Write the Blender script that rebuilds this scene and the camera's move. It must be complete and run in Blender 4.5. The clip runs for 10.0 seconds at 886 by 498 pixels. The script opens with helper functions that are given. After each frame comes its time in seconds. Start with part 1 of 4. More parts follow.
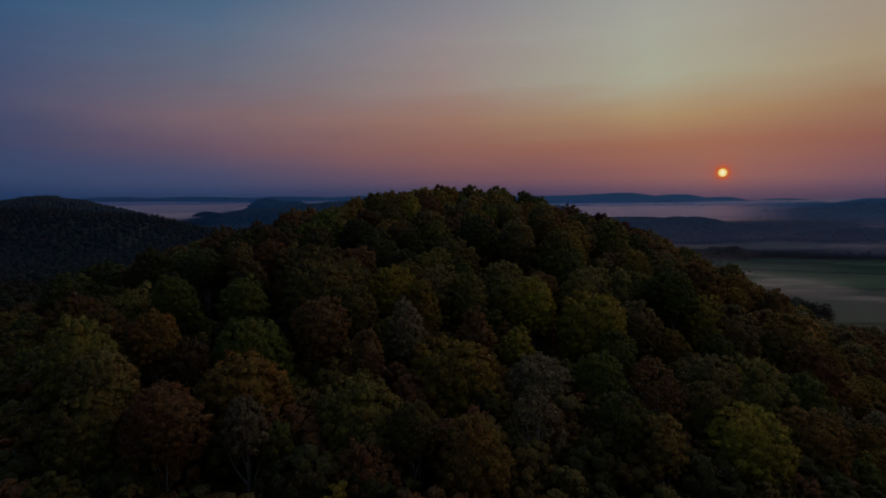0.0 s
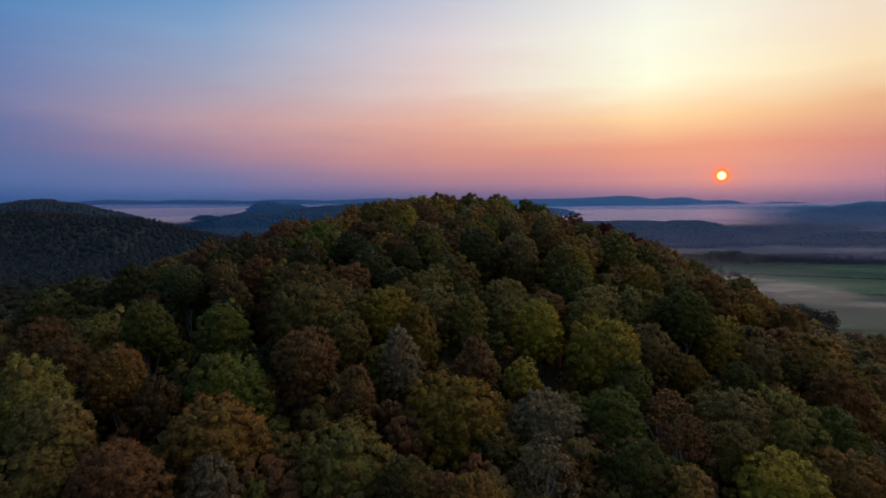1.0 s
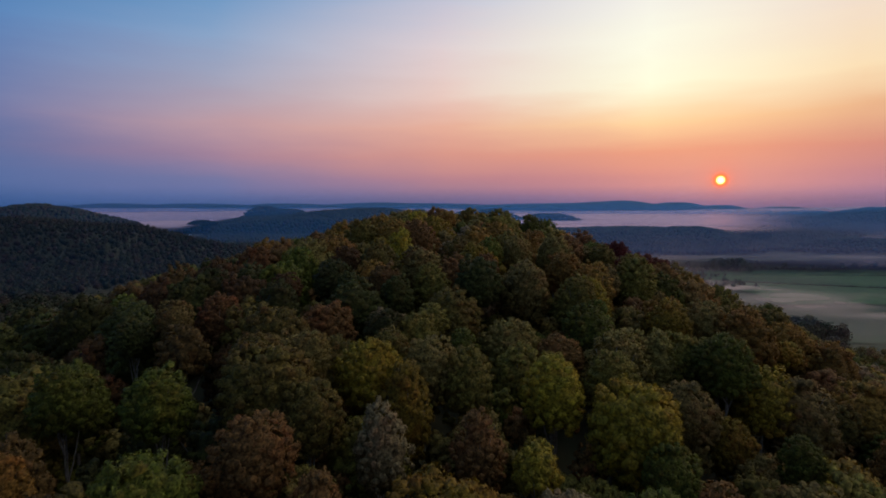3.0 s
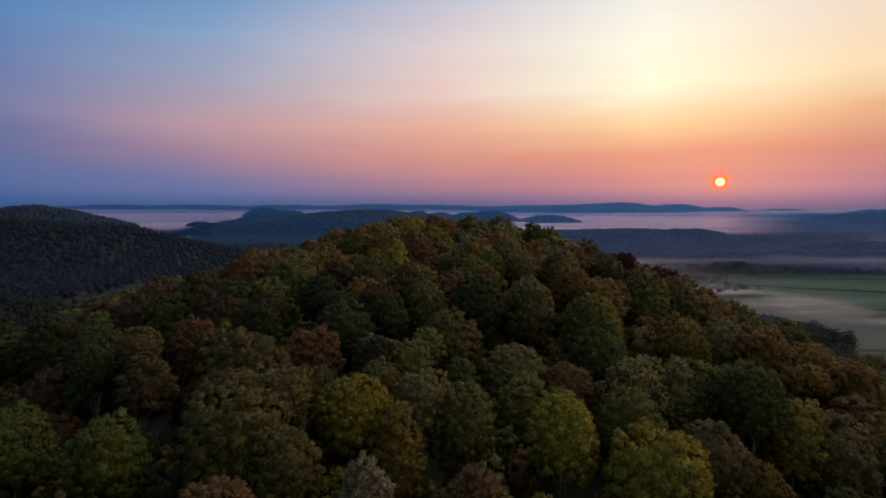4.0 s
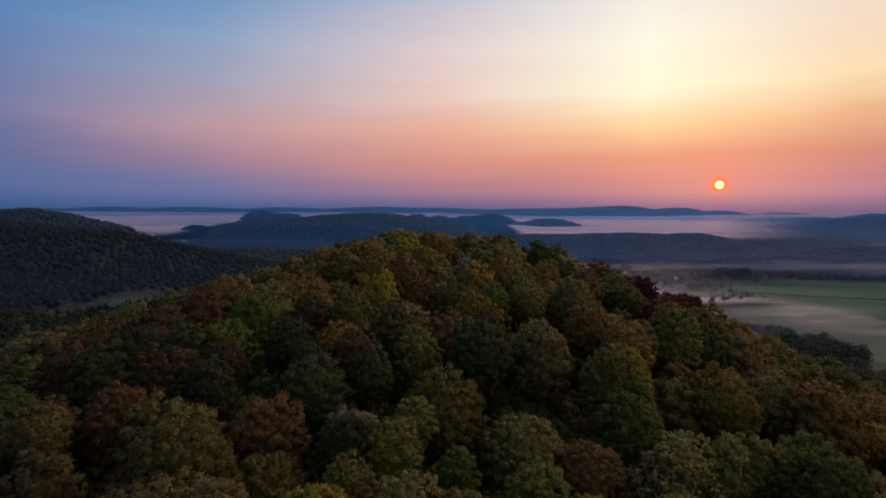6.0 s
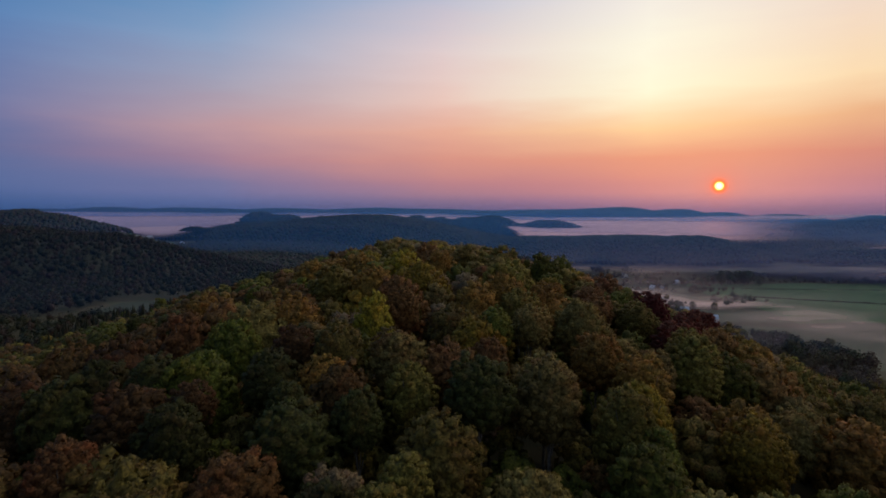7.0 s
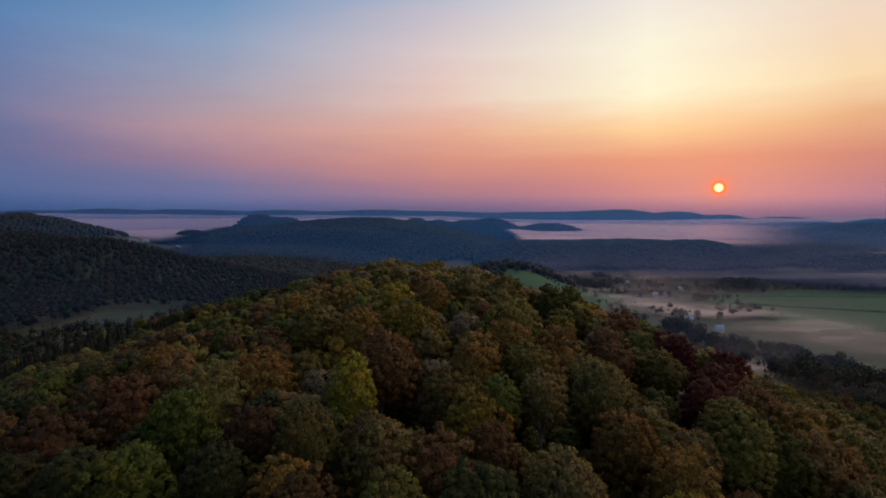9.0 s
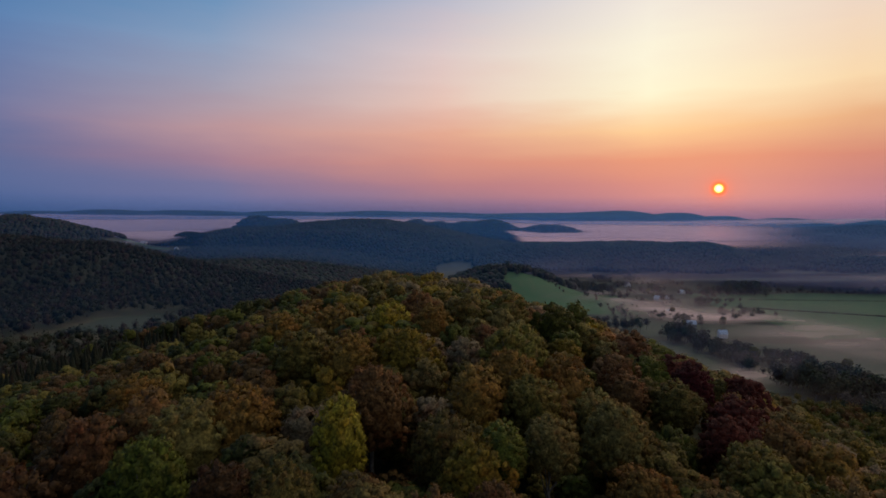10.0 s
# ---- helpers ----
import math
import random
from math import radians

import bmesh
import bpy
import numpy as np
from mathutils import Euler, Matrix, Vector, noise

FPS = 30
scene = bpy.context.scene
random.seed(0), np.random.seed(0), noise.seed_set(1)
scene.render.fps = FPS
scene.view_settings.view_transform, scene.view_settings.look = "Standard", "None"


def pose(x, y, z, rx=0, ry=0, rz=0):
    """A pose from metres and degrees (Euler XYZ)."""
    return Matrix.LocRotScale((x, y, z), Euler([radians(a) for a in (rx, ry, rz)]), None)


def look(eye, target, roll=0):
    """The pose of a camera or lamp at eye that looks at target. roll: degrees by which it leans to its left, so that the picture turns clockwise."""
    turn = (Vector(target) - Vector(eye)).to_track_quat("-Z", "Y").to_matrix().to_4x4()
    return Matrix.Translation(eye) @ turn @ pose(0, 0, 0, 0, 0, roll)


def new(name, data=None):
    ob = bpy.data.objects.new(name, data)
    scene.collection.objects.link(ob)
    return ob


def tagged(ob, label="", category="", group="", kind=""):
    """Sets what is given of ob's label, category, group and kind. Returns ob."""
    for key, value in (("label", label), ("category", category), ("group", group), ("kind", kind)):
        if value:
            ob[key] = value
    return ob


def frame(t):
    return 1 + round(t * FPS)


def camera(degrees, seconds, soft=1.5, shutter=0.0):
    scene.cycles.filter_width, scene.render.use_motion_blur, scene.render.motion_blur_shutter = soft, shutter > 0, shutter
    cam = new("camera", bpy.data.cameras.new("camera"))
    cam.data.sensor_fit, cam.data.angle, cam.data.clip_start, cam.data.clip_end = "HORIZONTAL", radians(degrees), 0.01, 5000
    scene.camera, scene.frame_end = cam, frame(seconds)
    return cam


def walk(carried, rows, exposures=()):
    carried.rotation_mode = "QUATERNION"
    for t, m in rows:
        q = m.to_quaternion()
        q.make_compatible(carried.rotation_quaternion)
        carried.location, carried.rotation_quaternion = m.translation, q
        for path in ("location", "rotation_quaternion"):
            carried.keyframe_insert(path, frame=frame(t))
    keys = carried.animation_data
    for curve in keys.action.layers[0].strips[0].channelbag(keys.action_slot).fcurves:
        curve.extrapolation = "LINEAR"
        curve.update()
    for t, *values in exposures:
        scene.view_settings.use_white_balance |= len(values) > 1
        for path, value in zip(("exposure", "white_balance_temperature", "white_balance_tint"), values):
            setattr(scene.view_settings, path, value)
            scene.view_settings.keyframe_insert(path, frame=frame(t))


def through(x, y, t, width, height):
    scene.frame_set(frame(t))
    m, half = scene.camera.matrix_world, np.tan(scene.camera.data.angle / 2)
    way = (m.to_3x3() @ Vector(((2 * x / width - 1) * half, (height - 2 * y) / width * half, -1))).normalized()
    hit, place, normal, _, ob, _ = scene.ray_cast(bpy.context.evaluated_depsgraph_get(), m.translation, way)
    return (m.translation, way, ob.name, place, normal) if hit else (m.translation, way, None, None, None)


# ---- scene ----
# ---------- camera ----------
cam = camera(75.9, 10.0, soft=1.65, shutter=0.4)
METRES, EYE, TILT, LEAN, TURN = 100.0, 130.0, -5.05, 0.45, 0.0
ROWS = [
    (0.0, 0.0, 0.0, 0.0, -0.0, 0.0, 0.0),
    (0.5, 0.0009, 0.0397, 0.0148, -0.04, 0.17, 0.0),
    (1.0, 0.0018, 0.0815, 0.0306, -0.07, 0.28, -0.02),
    (1.5, 0.0031, 0.1249, 0.0457, -0.11, 0.4, -0.06),
    (2.0, 0.0049, 0.1694, 0.0606, -0.13, 0.49, -0.07),
    (2.5, 0.0068, 0.2157, 0.0755, -0.14, 0.58, -0.1),
    (4.0, 0.0139, 0.3599, 0.122, -0.19, 0.79, -0.24),
    (4.5, 0.0164, 0.4081, 0.1375, -0.21, 0.86, -0.28),
    (5.0, 0.0189, 0.4571, 0.1531, -0.22, 0.92, -0.34),
    (5.5, 0.0216, 0.5056, 0.1689, -0.24, 0.98, -0.34),
    (7.0, 0.0295, 0.6515, 0.2262, -0.28, 1.09, -0.45),
    (7.5, 0.0321, 0.6991, 0.2482, -0.29, 1.12, -0.48),
    (8.0, 0.0346, 0.7464, 0.2706, -0.3, 1.16, -0.51),
    (8.5, 0.0371, 0.7903, 0.2912, -0.31, 1.2, -0.51),
    (9.0, 0.0396, 0.8369, 0.314, -0.32, 1.22, -0.53),
    (9.5, 0.0418, 0.8835, 0.3366, -0.32, 1.26, -0.55),
    (10.0, 0.0446, 0.9302, 0.3596, -0.32, 1.28, -0.57),
]
FADE = [(0.0, -1.38, 5900, 3), (0.1, -1.1, 5900, 3), (0.2, -0.82, 5900, 3), (0.3, -0.6, 5900, 3), (0.4, -0.22, 5900, 3), (0.5, -0.03, 5900, 3),
        (0.7, 0.0, 5900, 3), (1.0, 0.0, 5900, 3), (2.5, 0.0, 5950, 4), (4.5, 0.0, 6200, 7), (7.5, -0.05, 6280, 8), (10.0, -0.09, 6420, 8)]
walk(cam, [(t, pose(0, 0, EYE, TILT, LEAN, TURN) @ pose(METRES * x, METRES * y, METRES * z, 90 + pitch, roll, yaw))
           for t, x, y, z, yaw, pitch, roll in ROWS], FADE)


# ---------- sky, sun ----------
def lin(r, g, b):
    """Linear colour of an 8-bit sRGB one."""
    return tuple(((c / 255) / 12.92 if c / 255 < 0.04045 else ((c / 255 + 0.055) / 1.055) ** 2.4) for c in (r, g, b)) + (1,)


SUN_AZ, SUN_EL = 26.05, 2.14     # degrees to the right of straight ahead, and up

# sky colours by height above the horizon (degrees), on five bearings
SKY = [
    (-38, [(0, 76, 103, 150), (0.9, 76, 102, 152), (2.6, 85, 105, 155), (4.9, 99, 106, 151), (7.7, 114, 116, 158), (11, 108, 123, 167), (15.4, 90, 128, 178), (20.4, 62, 118, 170), (45, 78, 118, 168), (90, 104, 122, 148)]),
    (-21, [(0, 108, 119, 166), (0.9, 106, 117, 165), (2.6, 115, 114, 157), (4.9, 162, 124, 147), (7.7, 192, 150, 156), (11, 168, 158, 176), (15.4, 142, 161, 192), (20.4, 92, 142, 188), (45, 105, 140, 186), (90, 104, 122, 148)]),
    (0, [(0, 146, 118, 150), (0.9, 149, 117, 147), (2.6, 180, 122, 136), (4.9, 214, 142, 130), (7.7, 231, 168, 146), (11, 235, 198, 186), (15.4, 226, 203, 202), (20.4, 188, 188, 206), (45, 205, 204, 212), (90, 104, 122, 148)]),
    (20, [(0, 166, 115, 150), (0.9, 160, 111, 146), (2.6, 184, 115, 131), (4.9, 216, 136, 120), (7.7, 249, 202, 151), (11, 255, 247, 214), (15.4, 255, 246, 222), (20.4, 244, 232, 224), (45, 345, 322, 292), (90, 104, 122, 148)]),
    (36, [(0, 164, 116, 153), (0.9, 161, 115, 153), (2.6, 172, 111, 135), (4.9, 200, 123, 118), (7.7, 229, 171, 131), (11, 250, 217, 174), (15.4, 245, 217, 192), (20.4, 235, 216, 208), (45, 320, 296, 270), (90, 104, 122, 148)]),
]


def make_sky():
    world = bpy.data.worlds.new("sunrise_sky")
    scene.world = world
    world.use_nodes = True
    nt = world.node_tree
    nt.nodes.clear()
    N, L = nt.nodes.new, nt.links.new

    def math_node(op, a, b=None, c=None):
        n = N("ShaderNodeMath")
        n.operation = op
        for i, v in enumerate((a, b, c)):
            if v is None:
                continue
            if isinstance(v, (int, float)):
                n.inputs[i].default_value = v
            else:
                L(v, n.inputs[i])
        return n.outputs[0]

    def smooth(v, a, b):
        n = N("ShaderNodeMapRange")
        n.interpolation_type = "SMOOTHSTEP"
        n.inputs[1].default_value, n.inputs[2].default_value = a, b
        L(v, n.inputs[0])
        return n.outputs[0]

    def span01(v, a, b):
        n = N("ShaderNodeMapRange")
        n.inputs[1].default_value, n.inputs[2].default_value = a, b
        L(v, n.inputs[0])
        return n.outputs[0]

    tc = N("ShaderNodeTexCoord")
    norm = N("ShaderNodeVectorMath")
    norm.operation = "NORMALIZE"
    L(tc.outputs["Generated"], norm.inputs[0])
    sep = N("ShaderNodeSeparateXYZ")
    L(norm.outputs[0], sep.inputs[0])
    elev = math_node("MULTIPLY", math_node("ARCSINE", sep.outputs[2]), 180 / math.pi)
    azim = math_node("MULTIPLY", math_node("ARCTAN2", sep.outputs[0], sep.outputs[1]), 180 / math.pi)
    # thin streaks of high cloud bend the bands a little
    mp = N("ShaderNodeMapping")
    mp.inputs["Scale"].default_value = (2.2, 2.2, 14)
    L(norm.outputs[0], mp.inputs[0])
    nz = N("ShaderNodeTexNoise")
    nz.inputs["Scale"].default_value, nz.inputs["Detail"].default_value = 2.5, 5
    L(mp.outputs[0], nz.inputs[0])
    wob = math_node("SUBTRACT", nz.outputs[0], 0.5)
    up = math_node("MAXIMUM", elev, 0.0)
    bent = math_node("MULTIPLY", up, math_node("MULTIPLY_ADD", wob, 0.22, 1.0))
    fac = math_node("POWER", math_node("DIVIDE", bent, 90.0), 0.5)
    azb = math_node("MULTIPLY_ADD", wob, 5.0, azim)

    def ramp(stops):
        n = N("ShaderNodeValToRGB")
        n.color_ramp.interpolation = "LINEAR"
        els = n.color_ramp.elements
        while len(els) < len(stops):
            els.new(0.5)
        for e, (deg, r, g, b) in zip(els, stops):
            e.position = (deg / 90) ** 0.5
            e.color = lin(r, g, b)
        L(fac, n.inputs[0])
        return n.outputs[0]

    def blend(f, a, b):
        n = N("ShaderNodeMix")
        n.data_type = "RGBA"
        L(f, n.inputs[0]), L(a, n.inputs[6]), L(b, n.inputs[7])
        return n.outputs[2]

    bands = [(az, ramp(stops)) for az, stops in SKY]
    col = bands[0][1]
    for (a0, _), (a1, c1) in zip(bands, bands[1:]):
        col = blend(span01(azb, a0, a1), col, c1)
    behind = ramp([(0, 96, 106, 132), (4.9, 132, 128, 148), (11, 136, 136, 156), (20.4, 122, 134, 160), (45, 102, 122, 152), (90, 104, 122, 148)])
    col = blend(smooth(azb, 60, 150), col, behind)
    west = math_node("MULTIPLY", azb, -1.0)
    north = ramp([(0, 58, 76, 112), (4.9, 72, 84, 118), (11, 74, 94, 132), (20.4, 68, 98, 140), (45, 80, 104, 140), (90, 104, 122, 148)])
    col = blend(smooth(west, 45, 85), col, north)
    col = blend(smooth(west, 110, 170), col, behind)
    # the sun's disc, reddened by haze
    d = N("ShaderNodeVectorMath")
    d.operation = "DOT_PRODUCT"
    L(norm.outputs[0], d.inputs[0])
    a, e = radians(SUN_AZ), radians(SUN_EL)
    d.inputs[1].default_value = (math.sin(a) * math.cos(e), math.cos(a) * math.cos(e), math.sin(e))
    ang = math_node("MULTIPLY", math_node("ARCCOSINE", math_node("MINIMUM", d.outputs["Value"], 1.0)), 180 / math.pi)
    def radial(stops):
        n = N("ShaderNodeValToRGB")
        els = n.color_ramp.elements
        while len(els) < len(stops):
            els.new(0.5)
        for el, (p, c) in zip(els, stops):
            el.position, el.color = p / 3.0, (*c, 1)
        L(math_node("DIVIDE", ang, 3.0), n.inputs[0])
        return n.outputs[0]

    disc = radial([(0.0, (2.7, 2.5, 1.6)), (0.29, (2.2, 1.7, 0.6)), (0.39, (1.4, 0.36, 0.04)), (0.49, (1.1, 0.07, 0.03)), (3.0, (0.9, 0.12, 0.09))])
    veil = radial([(0.0, (1, 1, 1)), (0.45, (1, 1, 1)), (0.60, (0.6, 0.6, 0.6)), (0.85, (0.2, 0.2, 0.2)), (1.4, (0.08, 0.08, 0.08)), (2.8, (0, 0, 0))])
    add = N("ShaderNodeMix")
    add.data_type = "RGBA"
    L(veil, add.inputs[0]), L(col, add.inputs[6]), L(disc, add.inputs[7])
    bg = N("ShaderNodeBackground")
    L(add.outputs[2], bg.inputs[0])
    bg.inputs[1].default_value = 1.0
    # a clear-air sky adds its own faint scatter
    air = N("ShaderNodeTexSky")
    air.sky_type, air.sun_disc = "NISHITA", False
    air.sun_elevation, air.sun_rotation = e, a
    bg2 = N("ShaderNodeBackground")
    L(air.outputs[0], bg2.inputs[0])
    bg2.inputs[1].default_value = 0.01
    both = N("ShaderNodeAddShader")
    L(bg.outputs[0], both.inputs[0]), L(bg2.outputs[0], both.inputs[1])
    out = N("ShaderNodeOutputWorld")
    L(both.outputs[0], out.inputs[0])


make_sky()
sun_data = bpy.data.lights.new("sun", "SUN")
sun_data.energy, sun_data.angle, sun_data.color = 0.80, radians(2.0), (1.0, 0.36, 0.16)
sun = new("sun", sun_data)
a, e = radians(SUN_AZ), radians(SUN_EL)
sun.matrix_world = look((3000 * math.sin(a) * math.cos(e), 3000 * math.cos(a) * math.cos(e), 130 + 3000 * math.sin(e)), (0, 0, 130))


# ---------- materials ----------
def material(name):
    m = bpy.data.materials.new(name)
    m.use_nodes = True
    nt = m.node_tree
    bsdf = nt.nodes["Principled BSDF"]
    return m, nt, bsdf


def mix_colour(nt, fac, a, b, mode="MIX"):
    n = nt.nodes.new("ShaderNodeMix")
    n.data_type, n.blend_type = "RGBA", mode
    for sock, v in ((n.inputs[0], fac), (n.inputs[6], a), (n.inputs[7], b)):
        if isinstance(v, (int, float)):
            sock.default_value = v
        elif isinstance(v, tuple):
            sock.default_value = (*v[:3], 1)
        else:
            nt.links.new(v, sock)
    return n.outputs[2]


def noise_tex(nt, scale, detail=3.0, coords="Object"):
    tc = nt.nodes.new("ShaderNodeTexCoord")
    n = nt.nodes.new("ShaderNodeTexNoise")
    n.inputs["Scale"].default_value, n.inputs["Detail"].default_value = scale, detail
    nt.links.new(tc.outputs[coords], n.inputs["Vector"])
    return n.outputs[0]


def span(nt, value, a, b, lo=0.0, hi=1.0):
    n = nt.nodes.new("ShaderNodeMapRange")
    n.inputs[1].default_value, n.inputs[2].default_value, n.inputs[3].default_value, n.inputs[4].default_value = a, b, lo, hi
    nt.links.new(value, n.inputs[0])
    return n.outputs[0]


def foliage(name, main, tip, shade, by_island=False):
    """Leaves: a main colour, a tip colour on some clusters, and a second hue in patches; slightly translucent."""
    m, nt, bsdf = material(name)
    geo = nt.nodes.new("ShaderNodeNewGeometry")
    info = nt.nodes.new("ShaderNodeObjectInfo")
    isl = geo.outputs["Random Per Island"]
    patch = span(nt, noise_tex(nt, 0.45, 3), 0.38, 0.62)
    col = mix_colour(nt, patch, main, shade)
    if not by_island:
        # boughs that have turned further towards autumn
        turned = (min(main[0] * 1.45 + 0.02, 0.6), main[1] * 0.92, main[2] * 0.9)
        col = mix_colour(nt, span(nt, noise_tex(nt, 0.21, 2), 0.50, 0.68, 0, 0.65), col, turned)
    col = mix_colour(nt, span(nt, isl, 0.2, 1.0, 0, 0.6), col, tip)
    vary = nt.nodes.new("ShaderNodeHueSaturation")
    nt.links.new(col, vary.inputs["Color"])
    src = isl if by_island else info.outputs["Random"]
    nt.links.new(span(nt, src, 0, 1, 0.485, 0.512), vary.inputs["Hue"])
    add = nt.nodes.new("ShaderNodeMath")
    add.operation = "MULTIPLY"
    nt.links.new(span(nt, src, 0, 1, 0.68, 1.14) if not by_island else span(nt, src, 0, 1, 0.82, 1.10), add.inputs[0])
    fleck = noise_tex(nt, 2.6 if not by_island else 0.8, 5)
    nt.links.new(span(nt, fleck, 0.36, 0.66, 0.46, 1.72) if not by_island else span(nt, fleck, 0.3, 0.7, 0.85, 1.15), add.inputs[1])
    nt.links.new(add.outputs[0], vary.inputs["Value"])
    nt.links.new(vary.outputs[0], bsdf.inputs["Base Color"])
    bsdf.inputs["Roughness"].default_value = 0.75
    bsdf.inputs["Specular IOR Level"].default_value = 0.25
    bp = nt.nodes.new("ShaderNodeBump")
    bp.inputs["Strength"].default_value, bp.inputs["Distance"].default_value = 0.9, 0.35
    nt.links.new(fleck, bp.inputs["Height"])
    nt.links.new(bp.outputs[0], bsdf.inputs["Normal"])
    tr = nt.nodes.new("ShaderNodeBsdfTranslucent")
    nt.links.new(vary.outputs[0], tr.inputs[0])
    mx = nt.nodes.new("ShaderNodeMixShader")
    mx.inputs[0].default_value = 0.25
    nt.links.new(bsdf.outputs[0], mx.inputs[1]), nt.links.new(tr.outputs[0], mx.inputs[2])
    nt.links.new(mx.outputs[0], nt.nodes["Material Output"].inputs[0])
    return m


LEAF = {
    "olive": foliage("olive_leaves", (0.126, 0.108, 0.019), (0.215, 0.176, 0.031), (0.110, 0.083, 0.016)),
    "gold": foliage("gold_green_leaves", (0.228, 0.166, 0.013), (0.352, 0.252, 0.019), (0.168, 0.134, 0.017)),
    "green": foliage("green_leaves", (0.078, 0.088, 0.009), (0.130, 0.140, 0.015), (0.062, 0.066, 0.009)),
    "orange": foliage("orange_leaves", (0.190, 0.105, 0.018), (0.290, 0.158, 0.025), (0.140, 0.092, 0.018)),
    "rust": foliage("rust_leaves", (0.165, 0.086, 0.025), (0.252, 0.130, 0.036), (0.126, 0.076, 0.022)),
    "tan": foliage("tan_leaves", (0.170, 0.131, 0.033), (0.263, 0.205, 0.054), (0.128, 0.097, 0.027)),
    "grey": foliage("grey_brown_leaves", (0.205, 0.158, 0.074), (0.305, 0.240, 0.118), (0.150, 0.114, 0.056)),
    # the next two hues are darkened to imitate dim light on the hill's left
    "umber": foliage("dimmed_umber_leaves", (0.088, 0.050, 0.014), (0.140, 0.075, 0.019), (0.068, 0.041, 0.012)),
    "dark": foliage("dimmed_green_leaves", (0.046, 0.052, 0.010), (0.076, 0.081, 0.015), (0.038, 0.040, 0.009)),
    "crimson": foliage("crimson_leaves", (0.072, 0.012, 0.009), (0.128, 0.017, 0.011), (0.046, 0.013, 0.009)),
    "conifer": foliage("conifer_needles", (0.027, 0.036, 0.018), (0.044, 0.055, 0.025), (0.021, 0.028, 0.015)),
}


def bark(name, a, b):
    m, nt, bsdf = material(name)
    col = mix_colour(nt, span(nt, noise_tex(nt, 3.0, 6), 0.35, 0.65), a, b)
    nt.links.new(col, bsdf.inputs["Base Color"])
    bsdf.inputs["Roughness"].default_value = 0.9
    bp = nt.nodes.new("ShaderNodeBump")
    bp.inputs["Strength"].default_value = 0.5
    nt.links.new(noise_tex(nt, 9.0, 4), bp.inputs["Height"])
    nt.links.new(bp.outputs[0], bsdf.inputs["Normal"])
    return m


BARK = bark("grey_bark", (0.10, 0.085, 0.07), (0.20, 0.18, 0.155))
PALE_BARK = bark("pale_birch_bark", (0.20, 0.19, 0.17), (0.42, 0.40, 0.36))


def ground_material(name, a, b, c, big, small, rough=0.95):
    m, nt, bsdf = material(name)
    col = mix_colour(nt, span(nt, noise_tex(nt, big, 5), 0.35, 0.65), a, b)
    col = mix_colour(nt, span(nt, noise_tex(nt, small, 6), 0.45, 0.75), col, c)
    nt.links.new(col, bsdf.inputs["Base Color"])
    bsdf.inputs["Roughness"].default_value = rough
    bp = nt.nodes.new("ShaderNodeBump")
    bp.inputs["Strength"].default_value = 0.6
    nt.links.new(noise_tex(nt, small * 6, 5), bp.inputs["Height"])
    nt.links.new(bp.outputs[0], bsdf.inputs["Normal"])
    return m


FLOOR = ground_material("forest_floor_and_rough_grass", (0.045, 0.050, 0.022), (0.070, 0.060, 0.032), (0.05, 0.065, 0.028), 0.004, 0.06)
GRASS = ground_material("mown_green_field", (0.046, 0.118, 0.038), (0.060, 0.132, 0.044), (0.084, 0.124, 0.048), 0.006, 0.08)
PASTURE = ground_material("pale_pasture", (0.075, 0.088, 0.048), (0.064, 0.083, 0.040), (0.098, 0.088, 0.055), 0.01, 0.07)
DIM = ground_material("dim_meadow_grass", (0.030, 0.044, 0.022), (0.038, 0.050, 0.026), (0.044, 0.046, 0.026), 0.01, 0.07)


def mist_material(name, colour, through, sheen, forward=(0.9, 0.75, 0.75)):
    """Thin suspended mist: its thickness is stored on the sheet. Droplets scatter light back, through and, at grazing angles, forward."""
    m, nt, bsdf = material(name)
    nt.nodes.remove(bsdf)
    at = nt.nodes.new("ShaderNodeAttribute")
    at.attribute_name = "veil"
    di, tl, gl = nt.nodes.new("ShaderNodeBsdfDiffuse"), nt.nodes.new("ShaderNodeBsdfTranslucent"), nt.nodes.new("ShaderNodeBsdfGlossy")
    for n in (di, tl, gl):
        n.inputs[0].default_value = (*colour, 1)
    gl.inputs[0].default_value = (*forward, 1)
    gl.inputs["Roughness"].default_value = 0.62
    half, more = nt.nodes.new("ShaderNodeMixShader"), nt.nodes.new("ShaderNodeMixShader")
    half.inputs[0].default_value, more.inputs[0].default_value = through, sheen
    nt.links.new(di.outputs[0], half.inputs[1]), nt.links.new(tl.outputs[0], half.inputs[2])
    nt.links.new(half.outputs[0], more.inputs[1]), nt.links.new(gl.outputs[0], more.inputs[2])
    tp = nt.nodes.new("ShaderNodeBsdfTransparent")
    mx = nt.nodes.new("ShaderNodeMixShader")
    nt.links.new(at.outputs["Fac"], mx.inputs[0])
    nt.links.new(tp.outputs[0], mx.inputs[1]), nt.links.new(more.outputs[0], mx.inputs[2])
    nt.links.new(mx.outputs[0], nt.nodes["Material Output"].inputs[0])
    return m


# Sunrise pink and lavender skylight are put into the mist and fog colours.
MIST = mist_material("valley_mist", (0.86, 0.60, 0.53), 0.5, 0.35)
FOG = mist_material("fog_bank", (0.64, 0.60, 0.82), 0.3, 0.72, (0.90, 0.58, 0.60))
# Sun glow and distance haze are put into these two sheet colours.
ROSY = mist_material("sunlit_tint_haze_sheet", (0.50, 0.25, 0.36), 0.7, 0.0)
